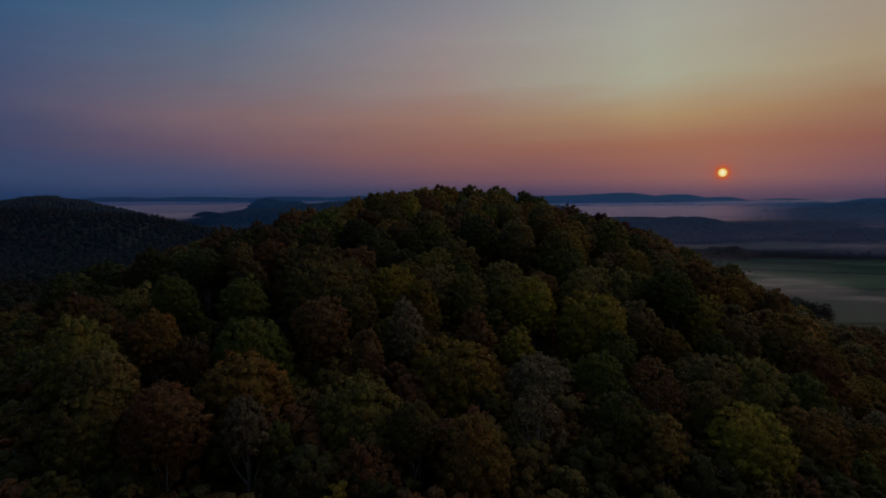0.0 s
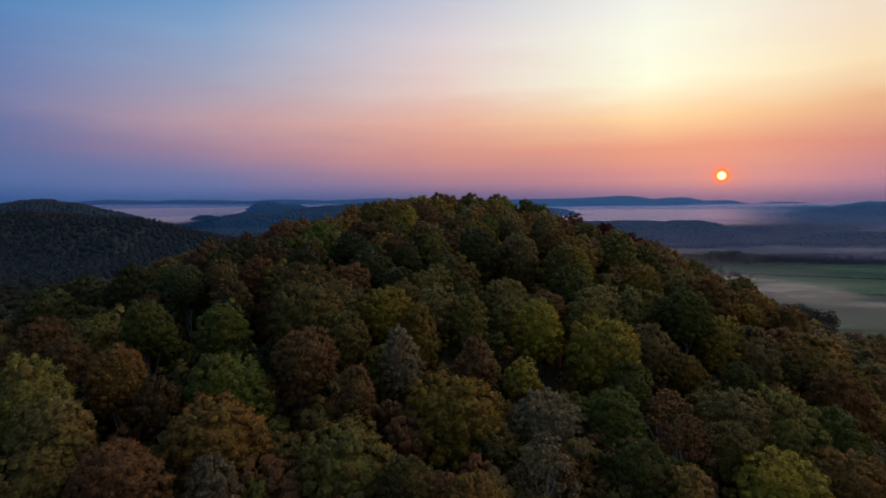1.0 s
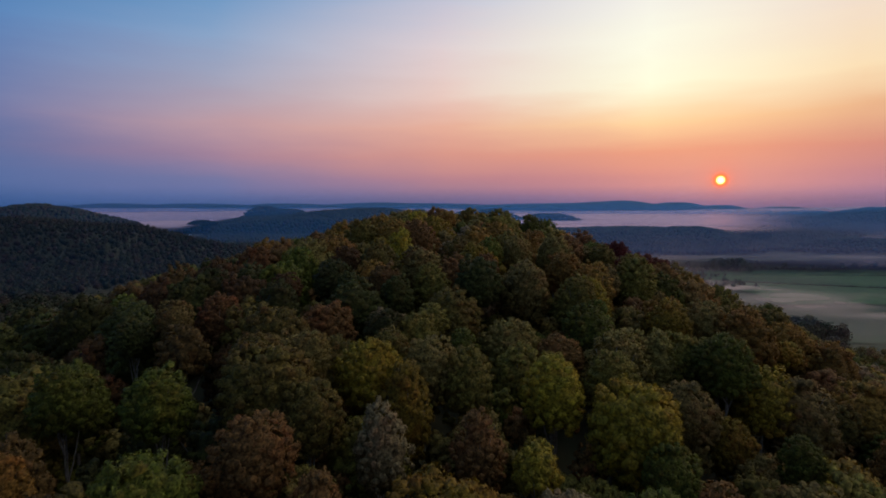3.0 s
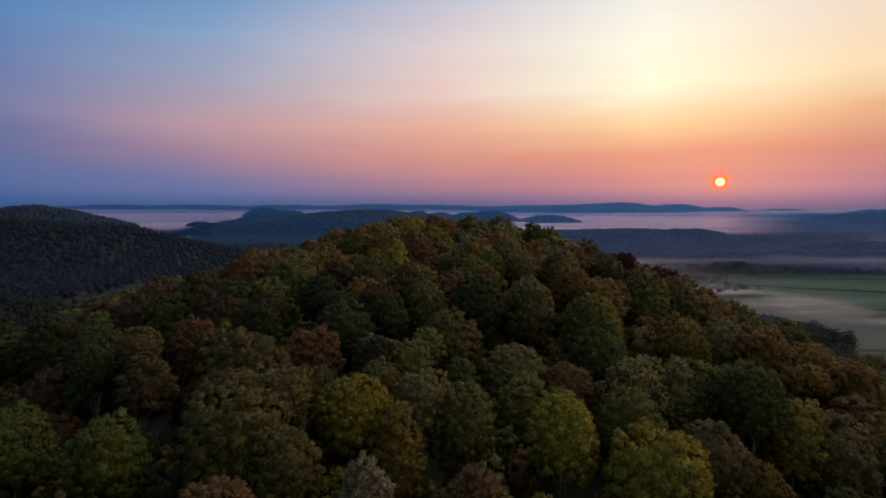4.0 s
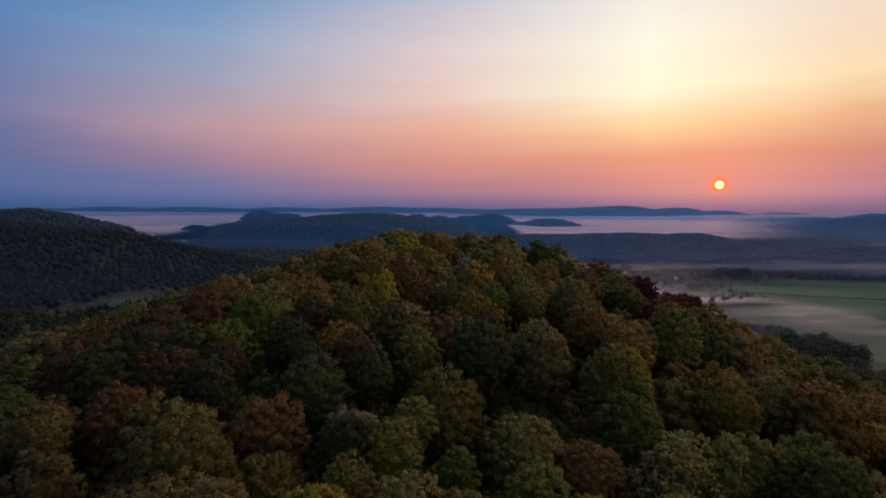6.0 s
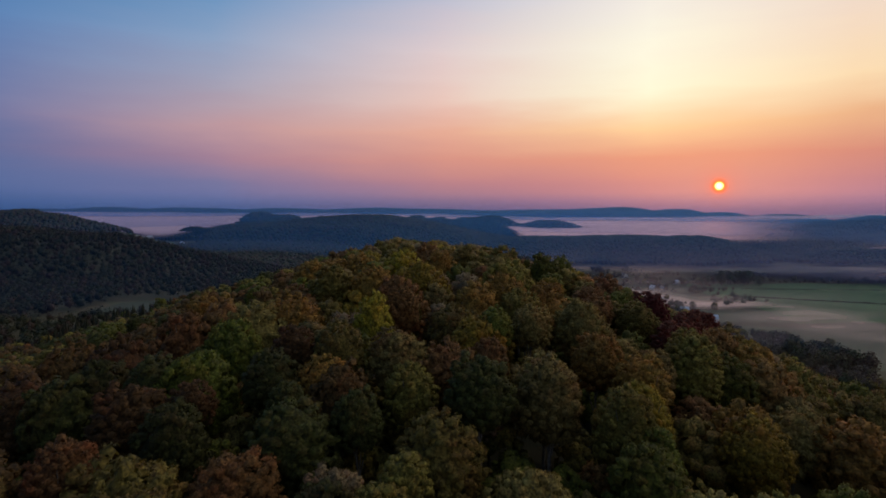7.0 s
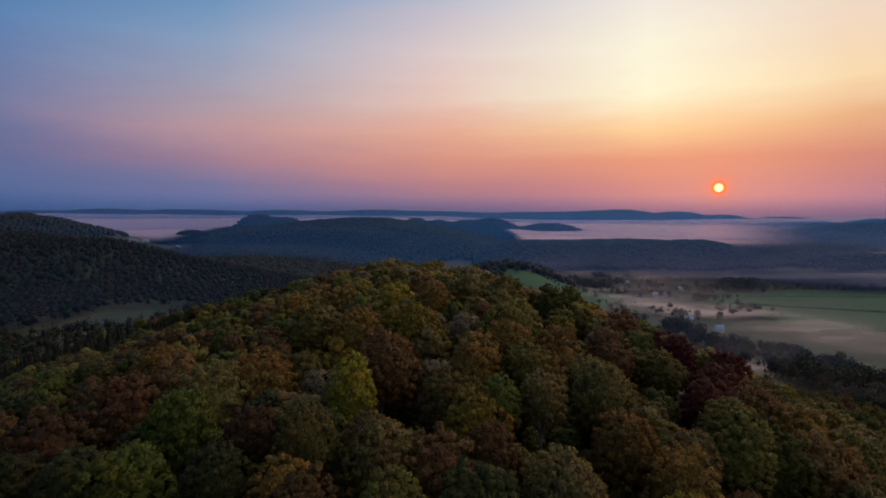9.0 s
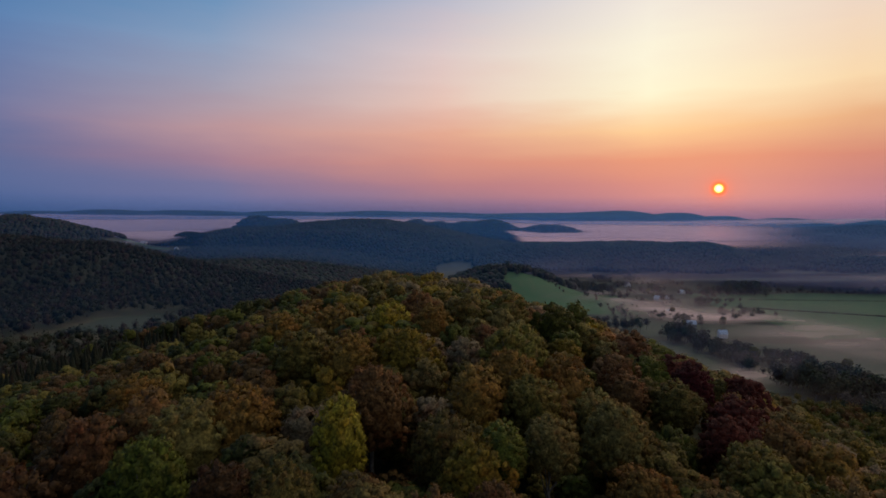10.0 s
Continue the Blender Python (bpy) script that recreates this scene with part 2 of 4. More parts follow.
HAZE = mist_material("blue_tint_haze_sheet", (0.055, 0.235, 0.62), 0.7, 0.0)


# ---------- the lie of the land ----------
def ramp01(v, a, b):
    s = np.clip((v - a) / (b - a), 0, 1)
    return s * s * (3 - 2 * s)


def value_noise(x, y, seed=0):
    """Smooth noise in -1..1 on a unit lattice, for arrays."""
    xi, yi = np.floor(x).astype(np.int64), np.floor(y).astype(np.int64)
    fx, fy = x - xi, y - yi
    fx, fy = fx * fx * (3 - 2 * fx), fy * fy * (3 - 2 * fy)

    def h(i, j):
        n = (i * 374761393 + j * 668265263 + seed * 974711) & 0x7FFFFFFF
        n = ((n ^ (n >> 13)) * 1274126177) & 0x7FFFFFFF
        return ((n ^ (n >> 16)) & 0xFFFF) / 32767.5 - 1

    return (h(xi, yi) * (1 - fx) + h(xi + 1, yi) * fx) * (1 - fy) + (h(xi, yi + 1) * (1 - fx) + h(xi + 1, yi + 1) * fx) * fy


def fbm(x, y, seed=0):
    return value_noise(x, y, seed) + 0.5 * value_noise(x * 2.1, y * 2.1, seed + 1) + 0.25 * value_noise(x * 4.3, y * 4.3, seed + 2)


TREE_TOP = 18.0
# swells and hollows of the hilltop: x, y, height
SWELLS = [(-140, 315, -4.9), (-85, 255, -1.5), (-85, 315, -8.3), (-35, 255, -1.8), (10, 255, 1.8), (-35, 315, 1.5), (10, 315, 3.4), (55, 255, 2.0), (55, 315, -4.1), (100, 255, -2.7), (100, 315, -4.5)]


def near_hill(x, y):
    """Ground of the wooded hill under the flight."""
    u, v = np.clip(x / 100, -2.2, 2.2), np.clip((y - 200) / 100, -1.9, 3)
    top = (130.4 - 3.9 * u + 12 * v - 19.3 * u * u + 3.15 * u * v - 5.96 * v * v
           - 2.24 * u * u * v - 4.05 * u * v * v - 1.3 * v ** 3)
    for cx, cy, h in SWELLS:
        top = top + h * np.exp(-((x - cx) ** 2 + (y - cy) ** 2) / 45 ** 2)
    top = top + 28 * np.exp(-((x + 190) / 60) ** 2 - ((y - 340) / 70) ** 2)
    return np.maximum(top - TREE_TOP - 0.15 * np.maximum(10 - y, 0), 0) * (1 - ramp01(y, 430, 720))


# centre x, y, reach x, reach y, height
HILLS = [
    (-1121, 1595, 243, 380, 122),   # wooded ridge to the north
    (-1061, 1595, 332, 260, 107),
    (-697, 1010, 385, 220, 102),     # its lower slope
    (-812, 1735, 222, 170, 40),     # saddle with a clearing
    (-470, 1875, 411, 130, 92),     # terrace with the islet of wood
    (-768, 1846, 95, 60, 73),
    (-300, 2345, 499, 420, 112),    # long dark hill
    (-739, 2295, 227, 380, 83),
    (3, 2095, 169, 300, 64),
    (-220, 2045, 229, 300, 95),
    (-796, 2600, 125, 230, 126),    # tops standing in the fog
    (-676, 2600, 125, 230, 119),
    (-120, 2945, 104, 220, 110),
    (-6, 2945, 102, 220, 94),
    (118, 2995, 120, 240, 90),
    (264, 2995, 185, 200, 100),
    (545, 2895, 212, 150, 85),
    (589, 1895, 291, 260, 57),      # hill behind the village
    (318, 1895, 208, 260, 52),
    (825, 1895, 147, 240, 54),
    (1987, 3495, 70, 300, 48),      # southern hills
    (2113, 3395, 185, 400, 43),
    (2634, 3195, 717, 500, 100),
    (1643, 2595, 273, 260, 54),
    (1961, 2495, 106, 260, 34),
    (1180, 2060, 330, 210, 34),
    (1720, 2150, 420, 230, 44),
    (1450, 2080, 260, 200, 42),
    (1190, 1640, 190, 90, 30),      # low wood at the field's end
    (128, 1175, 118, 115, 48),      # knoll with the pasture
]
# the last ridge on the skyline: centre x, reach, height
RIDGE = [(-3300, 1200, 158), (-2690, 600, 161), (-2220, 600, 155), (-1900, 600, 154), (-1330, 800, 161), (-560, 900, 162), (60, 900, 152), (760, 800, 150), (1280, 600, 156), (1560, 420, 163), (1960, 360, 157), (2330, 340, 130), (2850, 460, 113)]


def land(x, y):
    x, y = np.asarray(x, float), np.asarray(y, float)
    base = 42 * (1 - ramp01(x, -430, 20)) + 3
    p = 5.0
    total = base ** p + near_hill(x, y) ** p
    rough = 1 + 0.08 * fbm(x / 300, y / 300, 5) + 0.035 * fbm(x / 90, y / 90, 6)
    for cx, cy, rx, ry, h in HILLS:
        g = np.exp(-(((x - cx) / rx) ** 2 + ((y - cy) / ry) ** 2) ** 1.25)
        total = total + (h * g * rough) ** p
    far = ramp01(y, 4250, 4700)
    crest = sum((h * np.exp(-((x - cx) / r) ** 2)) ** p for cx, r, h in RIDGE) ** (1 / p)
    total = total + (far * (crest + 3 * fbm(x / 160, y * 0 + 3.1, 9))).clip(0) ** p
    return total ** (1 / p) - 3


def land1(x, y):
    return float(land(np.array([x]), np.array([y]))[0])


def mesh_from(name, verts, faces, mats, smooth=False):
    me = bpy.data.meshes.new(name)
    me.from_pydata([tuple(v) for v in verts] if not isinstance(verts, np.ndarray) else verts.tolist(), [], faces if isinstance(faces, list) else faces.tolist())
    for m in mats if isinstance(mats, (list, tuple)) else [mats]:
        me.materials.append(m)
    if smooth:
        me.polygons.foreach_set("use_smooth", [True] * len(me.polygons))
    me.update()
    return me


def leafy(me, normals):
    """Leaf clusters take the light like the rounded tuft they sit on."""
    me.polygons.foreach_set("use_smooth", [True] * len(me.polygons))
    me.normals_split_custom_set_from_vertices(normals.tolist())
    return me


def grid_faces(nu, nv):
    i = np.arange(nu - 1)[:, None] * nv + np.arange(nv - 1)[None, :]
    i = i.ravel()
    return np.stack([i, i + nv, i + nv + 1, i + 1], 1)


def sheet(name, xs, ys, height, mat, density=None, smooth=True):
    X, Y = np.meshgrid(xs, ys, indexing="ij")
    x, y = X.ravel(), Y.ravel()
    me = mesh_from(name, np.stack([x, y, height(x, y)], 1), grid_faces(len(xs), len(ys)), mat, smooth)
    if density is not None:
        at = me.attributes.new("veil", "FLOAT", "POINT")
        at.data.foreach_set("value", density(x, y).astype(np.float32))
    return new(name, me)


def graded(a, b, fine_a, fine_b, fine, coarse):
    """Coordinates from a to b, close together between fine_a and fine_b."""
    return np.concatenate([np.arange(a, fine_a, coarse), np.arange(fine_a, fine_b, fine), np.arange(fine_b, b + coarse, coarse)])


ground = sheet("ground", graded(-4200, 4200, -700, 900, 14, 60), graded(-1500, 4860, -100, 1500, 14, 50), land, FLOOR)
tagged(ground, "dark forest floor and rough grass over rolling hills", "ground", kind="structure")


def draped(name, xa, xb, ya, yb, mat, label, lift=0.5, step=10, skew=0.0, wave=12.0):
    """A field laid over the land; its edges wander a little."""
    u, v = np.linspace(0, 1, max(3, int((xb - xa) / step))), np.linspace(0, 1, max(3, int((yb - ya) / step)))
    U, V = [q.ravel() for q in np.meshgrid(u, v, indexing="ij")]
    x, y = xa + (xb - xa) * U, ya + (yb - ya) * V
    y = y + skew * (x - xa) + wave * value_noise(x / 90, y / 90 * 0 + 2.5, 3) 
    x = x + wave * value_noise(y / 80, x * 0 + 1.5, 4)
    me = mesh_from(name, np.stack([x, y, land(x, y) + lift], 1), grid_faces(len(u), len(v)), mat, True)
    return tagged(new(name, me), label, "field", kind="structure")


draped("green_field", 470, 1800, 790, 1185, GRASS, "flat mown green field on the misty valley floor")
draped("far_field", 520, 1900, 1215, 1430, PASTURE, "pale pasture beyond a hedge at the hill foot", wave=25)
draped("near_pasture", 255, 900, 575, 770, PASTURE, "pale grass pasture under low mist beside the village", wave=20)
draped("village_green", 250, 470, 800, 1330, PASTURE, "rough grass between the houses of the village", wave=20)
draped("knoll_pasture", 118, 335, 955, 1156, GRASS, "green pasture on the side of a low knoll", lift=0.7, wave=7)
draped("valley_meadow", -364, -294, 606, 716, DIM, "dim meadow in the side valley between woods", lift=0.7, skew=1.1)
draped("upland_clearing", -870, -730, 1655, 1735, GRASS, "small green clearing high in the distant woods", lift=0.7)
draped("knoll_gap_meadow", -10, 70, 1230, 1330, PASTURE, "pale misty meadow behind a knoll", lift=0.7)


# ---------- trees ----------
def ico(sub):
    bm = bmesh.new()
    bmesh.ops.create_icosphere(bm, subdivisions=sub, radius=1)
    v = np.array([p.co[:] for p in bm.verts])
    f = np.array([[q.index for q in p.verts] for p in bm.faces])
    bm.free()
    return v, f


ICO0, ICO1 = ico(1), ico(2)


def crown_arrays(rng, radius, height, tufts, cards, card, squash=0.8, open_=0.0, point=0.0, even=0.16, heart_size=0.80, pads=True):
    """Verts and faces (leaf clusters, then the heart) of a crown: an uneven dome set with tufts of leaves. Base at z = 0."""
    half = height / 2
    boughs = rng.normal(0, 1, (9, 3)) + np.array([0, 0, 0.3])
    boughs /= np.linalg.norm(boughs, axis=1)[:, None]
    swell = rng.uniform(-0.15, 0.26, 9)

    def surface(d):
        """Reach of the crown in the direction d: boughs push it out or leave hollows."""
        near_ = np.clip(d @ boughs.T, 0, 1) ** 6
        r = 0.80 + near_ @ swell
        p = d * r[:, None] * np.array([radius, radius, half])
        p[:, :2] *= 1 - point * np.clip(p[:, 2:3] / half, 0, 1)
        return p

    k = np.arange(tufts) + 0.5
    zz = 1 - 1.7 * k / tufts
    ph = k * 2.39996 + rng.uniform(0, 6.28)
    rr = np.sqrt(np.maximum(1 - zz * zz, 0))
    d = np.stack([rr * np.cos(ph), rr * np.sin(ph), zz], 1) + rng.normal(0, 1.1 / math.sqrt(tufts), (tufts, 3))
    d /= np.linalg.norm(d, axis=1)[:, None]
    c = surface(d) * rng.uniform(0.87, 1.05, tufts)[:, None]
    lr = radius * rng.uniform(1.15, 1.95, tufts) / math.sqrt(tufts)
    # leaf clusters on the tufts
    pick = rng.choice(tufts, cards, p=(lr ** 2) / (lr ** 2).sum())
    n = rng.normal(0, 0.75, (cards, 3)) + d[pick] * 1.1 + np.array([0, 0, 0.2])
    n /= np.linalg.norm(n, axis=1)[:, None]
    p = c[pick] + n * (lr[pick] * rng.uniform(0.80, 1.22, cards))[:, None] * np.array([1, 1, squash])
    # the rest close the dome between the tufts
    spread = int(cards * even)
    q = rng.normal(0, 1, (spread, 3)) + np.array([0, 0, 0.35])
    q /= np.linalg.norm(q, axis=1)[:, None]
    p[:spread] = surface(q) * rng.uniform(0.84, 1.02, (spread, 1))
    n[:spread] = q
    clump = p - c[pick]
    clump[:spread] = q
    clump /= np.linalg.norm(clump, axis=1)[:, None] + 1e-6
    out = d[pick]
    out[:spread] = q
    m = cards
    n = n + rng.normal(0, 0.34, (m, 3))
    n /= np.linalg.norm(n, axis=1)[:, None]
    t = np.cross(n, rng.normal(0, 1, (m, 3)))
    t /= np.linalg.norm(t, axis=1)[:, None]
    b = np.cross(n, t)
    s = card * rng.uniform(0.55, 1.4, m)[:, None]
    corners = []
    for a, q in ((-1, -0.55), (1, -0.35), (0.05, 1)):
        corners.append(p + t * s * (a + rng.uniform(-0.35, 0.35, (m, 1))) * 0.5 + b * s * (q + rng.uniform(-0.35, 0.35, (m, 1))) * 0.5
                       + n * s * rng.uniform(-0.15, 0.15, (m, 1)))
    verts = np.stack(corners, 1).reshape(-1, 3)
    faces = (np.arange(m)[:, None] * 3 + np.arange(3)[None]).tolist()
    soft = 0.35 * out + 0.45 * clump + 0.30 * n
    normals = np.repeat(soft / np.linalg.norm(soft, axis=1)[:, None], 3, axis=0)
    if pads and open_ < 0.5:
        # the leafy body of every tuft, under its outer leaves
        bv, bf = ICO0
        bv = bv / np.linalg.norm(bv, axis=1)[:, None]
        facing = bv[bf].mean(axis=1) @ d.T > -0.25
        body = c[:, None] + bv[None] * (lr * 0.84)[:, None, None] * rng.uniform(0.66, 1.34, (tufts, len(bv), 1)) * rng.uniform(0.75, 1.3, (tufts, 1, 3)) * np.array([1, 1, squash])
        pads_all = bf[None] + (np.arange(tufts) * len(bv))[:, None, None] + len(verts)
        faces += pads_all[facing.T].tolist()
        verts = np.concatenate([verts, body.reshape(-1, 3)])
        bn = bv[None] * 0.7 + d[:, None] * 0.5
        normals = np.concatenate([normals, (bn / np.linalg.norm(bn, axis=2)[:, :, None]).reshape(-1, 3)])
    if open_ < 0.5:
        ball = ICO1 if cards > 1200 else ICO0
        heart = ball[0] / np.linalg.norm(ball[0], axis=1)[:, None]
        faces += (ball[1] + len(verts)).tolist()
        verts = np.concatenate([verts, surface(heart) * heart_size * rng.uniform(0.84, 1.18, (len(heart), 1))])
        normals = np.concatenate([normals, heart])
    # the outermost leaves reach the crown's radius and top
    verts[:, :2] *= radius / np.percentile(np.hypot(verts[:, 0], verts[:, 1]), 98)
    verts[:, 2] *= half / np.percentile(verts[:, 2], 99.5)
    return verts + np.array([0, 0, half]), faces, normals


def tube(path, radii, sides=7):
    """Verts and faces of a tapered tube along a path."""
    verts, faces = [], []
    for i, (p, r) in enumerate(zip(path, radii)):
        a, b = Vector(path[max(i - 1, 0)]), Vector(path[min(i + 1, len(path) - 1)])
        q = (b - a).to_track_quat("Z", "Y")
        for k in range(sides):
            w = q @ Vector((math.cos(k * 2 * math.pi / sides) * r, math.sin(k * 2 * math.pi / sides) * r, 0))
            verts.append(tuple(Vector(p) + w))
    for i in range(len(path) - 1):
        for k in range(sides):
            k2 = (k + 1) % sides
            faces.append((i * sides + k, i * sides + k2, (i + 1) * sides + k2, (i + 1) * sides + k))
    return verts, faces


def trunk_arrays(rng, height, r, limbs, spread, lean=0.0):
    """Trunk with forking limbs that reach into the crown."""
    pts = [(lean * t * t * 2 + rng.normal(0, 0.12) * t, rng.normal(0, 0.12) * t, height * t) for t in np.linspace(0, 1, 6)]
    verts, faces = tube(pts, [r * (1.25 - t) for t in np.linspace(0, 1, 6)])
    for i in range(limbs):
        t0 = rng.uniform(0.42, 0.72)
        z0 = height * t0
        an = i * 2.4 + rng.uniform(-0.5, 0.5)
        out = spread * rng.uniform(0.55, 0.95)
        rise = (height - z0) * rng.uniform(0.65, 1.05)
        x0, y0 = lean * t0 * t0 * 2, 0
        path = [(x0 + out * s ** 0.8 * math.cos(an) + rng.normal(0, 0.1), y0 + out * s ** 0.8 * math.sin(an) + rng.normal(0, 0.1), z0 + rise * s ** 1.15) for s in (0, 0.3, 0.6, 1)]
        v, f = tube(path, [r * 0.55 * (1 - 0.85 * s) for s in (0, 0.3, 0.6, 1)], 5)
        faces += [tuple(q + len(verts) for q in g) for g in f]
        verts += v
    return verts, faces


# kind: crown radius, crown height, tufts, squash, openness, pointedness
SHAPES = {
    "round": (5.0, 12.5, 120, 0.85, 0.0, 0.0),
    "broad": (5.6, 12.0, 140, 0.80, 0.0, 0.0),
    "dome": (4.6, 13.0, 110, 0.9, 0.0, 0.15),
    "oval": (3.9, 13.5, 95, 0.95, 0.0, 0.3),
    "open": (4.3, 12.5, 90, 0.9, 0.6, 0.2),
    "small": (3.2, 8.0, 60, 0.9, 0.0, 0.25),
}
FINE, MID, COARSE = {}, {}, {}
for si, (shape, (R, H, lobes, squash, open_, point)) in enumerate(SHAPES.items()):
    for var in range(3):
        rng = np.random.default_rng(100 + si * 10 + var)
        scale = (R / 5.0) ** 2
        for store, name, cards, card, share in ((FINE, "_crown", 5400, 0.26, 1.5), (MID, "_crown_mid", 3000, 0.34, 1.2), (COARSE, "_crown_plain", 1700, 0.45, 0.9)):
            v, f, nv = crown_arrays(rng, R, H, int(lobes * share), int(cards * scale * (0.9 if open_ else 1)), card * (1.5 if open_ else 1), squash, open_, point)
            store[shape, var] = leafy(mesh_from(shape + name, v, f, LEAF["olive"]), nv)
TRUNKS = {}
for var in range(4):
    rng = np.random.default_rng(300 + var)
    v, f = trunk_arrays(rng, 15.5, 0.30, 5, 3.2)
    TRUNKS["grey", var] = mesh_from("trunk", v, f, BARK, True)
    v, f = trunk_arrays(rng, 15.2, 0.16, 7, 2.6, lean=0.5)
    TRUNKS["pale", var] = mesh_from("pale_trunk", v, f, PALE_BARK, True)

LABELS = {
    "olive": "broadleaf tree with a dense olive-green autumn crown", "gold": "broadleaf tree with a golden yellow-green crown",
    "green": "broadleaf tree still in dark green leaf", "orange": "broadleaf tree turning orange-brown in autumn",
    "rust": "broadleaf tree with rusty red-brown leaves", "tan": "broadleaf tree with dry tan-coloured leaves",
    "grey": "half-bare tree with sparse grey-brown leaves", "umber": "broadleaf tree with umber-brown autumn leaves darkened to imitate dim light", "dark": "broadleaf tree with green leaves darkened to imitate dim light", "crimson": "maple with deep crimson autumn leaves",
}
TREES = []


def tree(x, y, top, radius, colour, shape, var, fine=FINE, pale=False, turn=0.0, group="trees of the hill wood"):
    """One tree: an Empty at its foot with trunk and crown; top is the height of its highest leaves."""
    R, H = SHAPES[shape][:2]
    s = radius / R
    foot = land1(x, y) - 0.3
    root = new("tree")
    root.matrix_world = pose(x, y, foot)
    hz = s * (0.9 + 0.2 * ((var * 7 + int(abs(x) * 3)) % 5) / 5)
    crown = new("crown", fine[shape, var % 3])
    crown.parent = root
    crown.matrix_basis = Matrix.LocRotScale((0, 0, top - foot - H * hz), Euler((0, 0, turn)), (s, s, hz))
    crown.material_slots[0].link = "OBJECT"
    crown.material_slots[0].material = LEAF[colour]
    trunk = new("trunk", TRUNKS["pale" if pale else "grey", var % 4])
    trunk.parent = root
    k = max(0.3, (top - foot - 1.2) / 16.5)
    trunk.matrix_basis = Matrix.LocRotScale((0, 0, 0), Euler((0, 0, turn * 1.7)), (s, s, k))
    TREES.append((x, y, radius))
    return tagged(root, LABELS[colour], "tree", group)


PALETTE = ["olive"] * 30 + ["gold"] * 14 + ["green"] * 14 + ["orange"] * 16 + ["rust"] * 8 + ["tan"] * 10 + ["grey"] * 8
# mix for the left side, its dimness put into the leaf colours
MIX_DIMMED = ["umber", "dark", "green", "dark", "olive", "dark", "umber"]
SHAPE_BAG = ["round"] * 5 + ["broad"] * 5 + ["dome"] * 4 + ["oval"] * 3 + ["small"] * 2


def scatter(rng, xa, xb, ya, yb, gap, keep):
    """Jittered hexagonal points with places closer than the gap removed."""
    pts = []
    row = 0
    y = ya
    while y < yb:
        x = xa + (gap / 2 if row % 2 else 0)
        while x < xb:
            pts.append((x + rng.uniform(-0.27, 0.27) * gap, y + rng.uniform(-0.27, 0.27) * gap))
            x += gap
        y += gap * 0.866
        row += 1
    pts = np.array(pts)
    return pts[keep(pts[:, 0], pts[:, 1])]


def plant(colour, rows):
    """Trees of one hue: x, y, height of the top, crown radius, shape (a star: pale trunk)."""
    for x, y, top, r, shape in rows:
        pale = shape.endswith("*")
        turn = (x * 1.37 + y * 0.71) % 6.28
        tree(x, y, top, r, colour, shape.rstrip("*"), int(abs(x * 3 + y)) % 3, fine=FINE if y < 152 else MID if y < 240 else COARSE, pale=pale, turn=turn)


plant("gold", [
    (12.0, 91.7, 108.9, 3.1, "small"), (-4.3, 104.3, 115.1, 4.3, "oval"), (57.2, 124.2, 108.2, 5.6, "round"), (9.5, 170.1, 127.2, 5.9, "round"),
    (32.9, 149.8, 121.1, 5.4, "round"), (-2.0, 212.4, 133.4, 7.8, "broad"), (-8.5, 240.1, 134.9, 6.7, "round"), (-9.6, 109.5, 117.3, 5.6, "broad"),
    (18.5, 114.1, 114.0, 4.8, "dome"), (50.1, 148.4, 116.2, 5.6, "round"), (1.5, 81.4, 109.8, 7.4, "broad"), (27.4, 102.0, 113.0, 6.8, "broad"),
    (41.8, 75.8, 101.4, 6.7, "broad"), (17.0, 108.8, 115.0, 5.0, "dome"),
])
plant("gold", [
    (13.0, 98.2, 107.0, 2.7, "small"), (-10.1, 176.8, 130.9, 4.4, "oval"),
])
plant("olive", [
    (-52.1, 79.0, 112.3, 5.0, "dome"), (-54.2, 99.3, 114.9, 7.3, "round"), (-15.6, 95.8, 115.4, 4.5, "round"), (4.5, 111.8, 115.4, 5.0, "round*"),
    (-31.0, 126.8, 120.1, 7.5, "round"), (54.0, 97.1, 101.7, 7.5, "round"), (-38.8, 60.7, 109.6, 5.1, "broad"), (38.6, 82.6, 102.7, 5.3, "round"),
    (-3.6, 63.4, 106.9, 3.2, "round"), (2.8, 139.1, 120.2, 7.4, "broad"), (-1.1, 130.5, 119.0, 3.5, "small"), (-3.9, 123.4, 118.6, 4.4, "round"),
    (55.6, 184.1, 120.9, 7.4, "dome"), (92.4, 182.5, 107.9, 7.8, "broad"),
])
plant("olive", [
    (45.8, 131.4, 112.7, 4.9, "round"), (-1.2, 150.6, 124.2, 4.5, "dome"), (36.0, 190.0, 123.7, 6.9, "round"), (20.6, 193.0, 129.3, 5.6, "round"),
    (51.1, 205.5, 124.5, 5.1, "round"), (11.3, 244.6, 135.8, 5.9, "round"), (23.1, 250.0, 135.3, 6.8, "dome"), (79.4, 187.6, 113.6, 7.8, "broad"),
    (5.7, 176.9, 128.5, 5.8, "round"), (-25.5, 117.3, 120.9, 6.0, "broad"), (-24.6, 104.9, 119.1, 4.5, "broad"), (-7.2, 114.6, 117.6, 3.9, "round"),
    (27.3, 113.1, 114.4, 4.6, "round"), (29.5, 145.4, 121.9, 5.2, "round"),
])
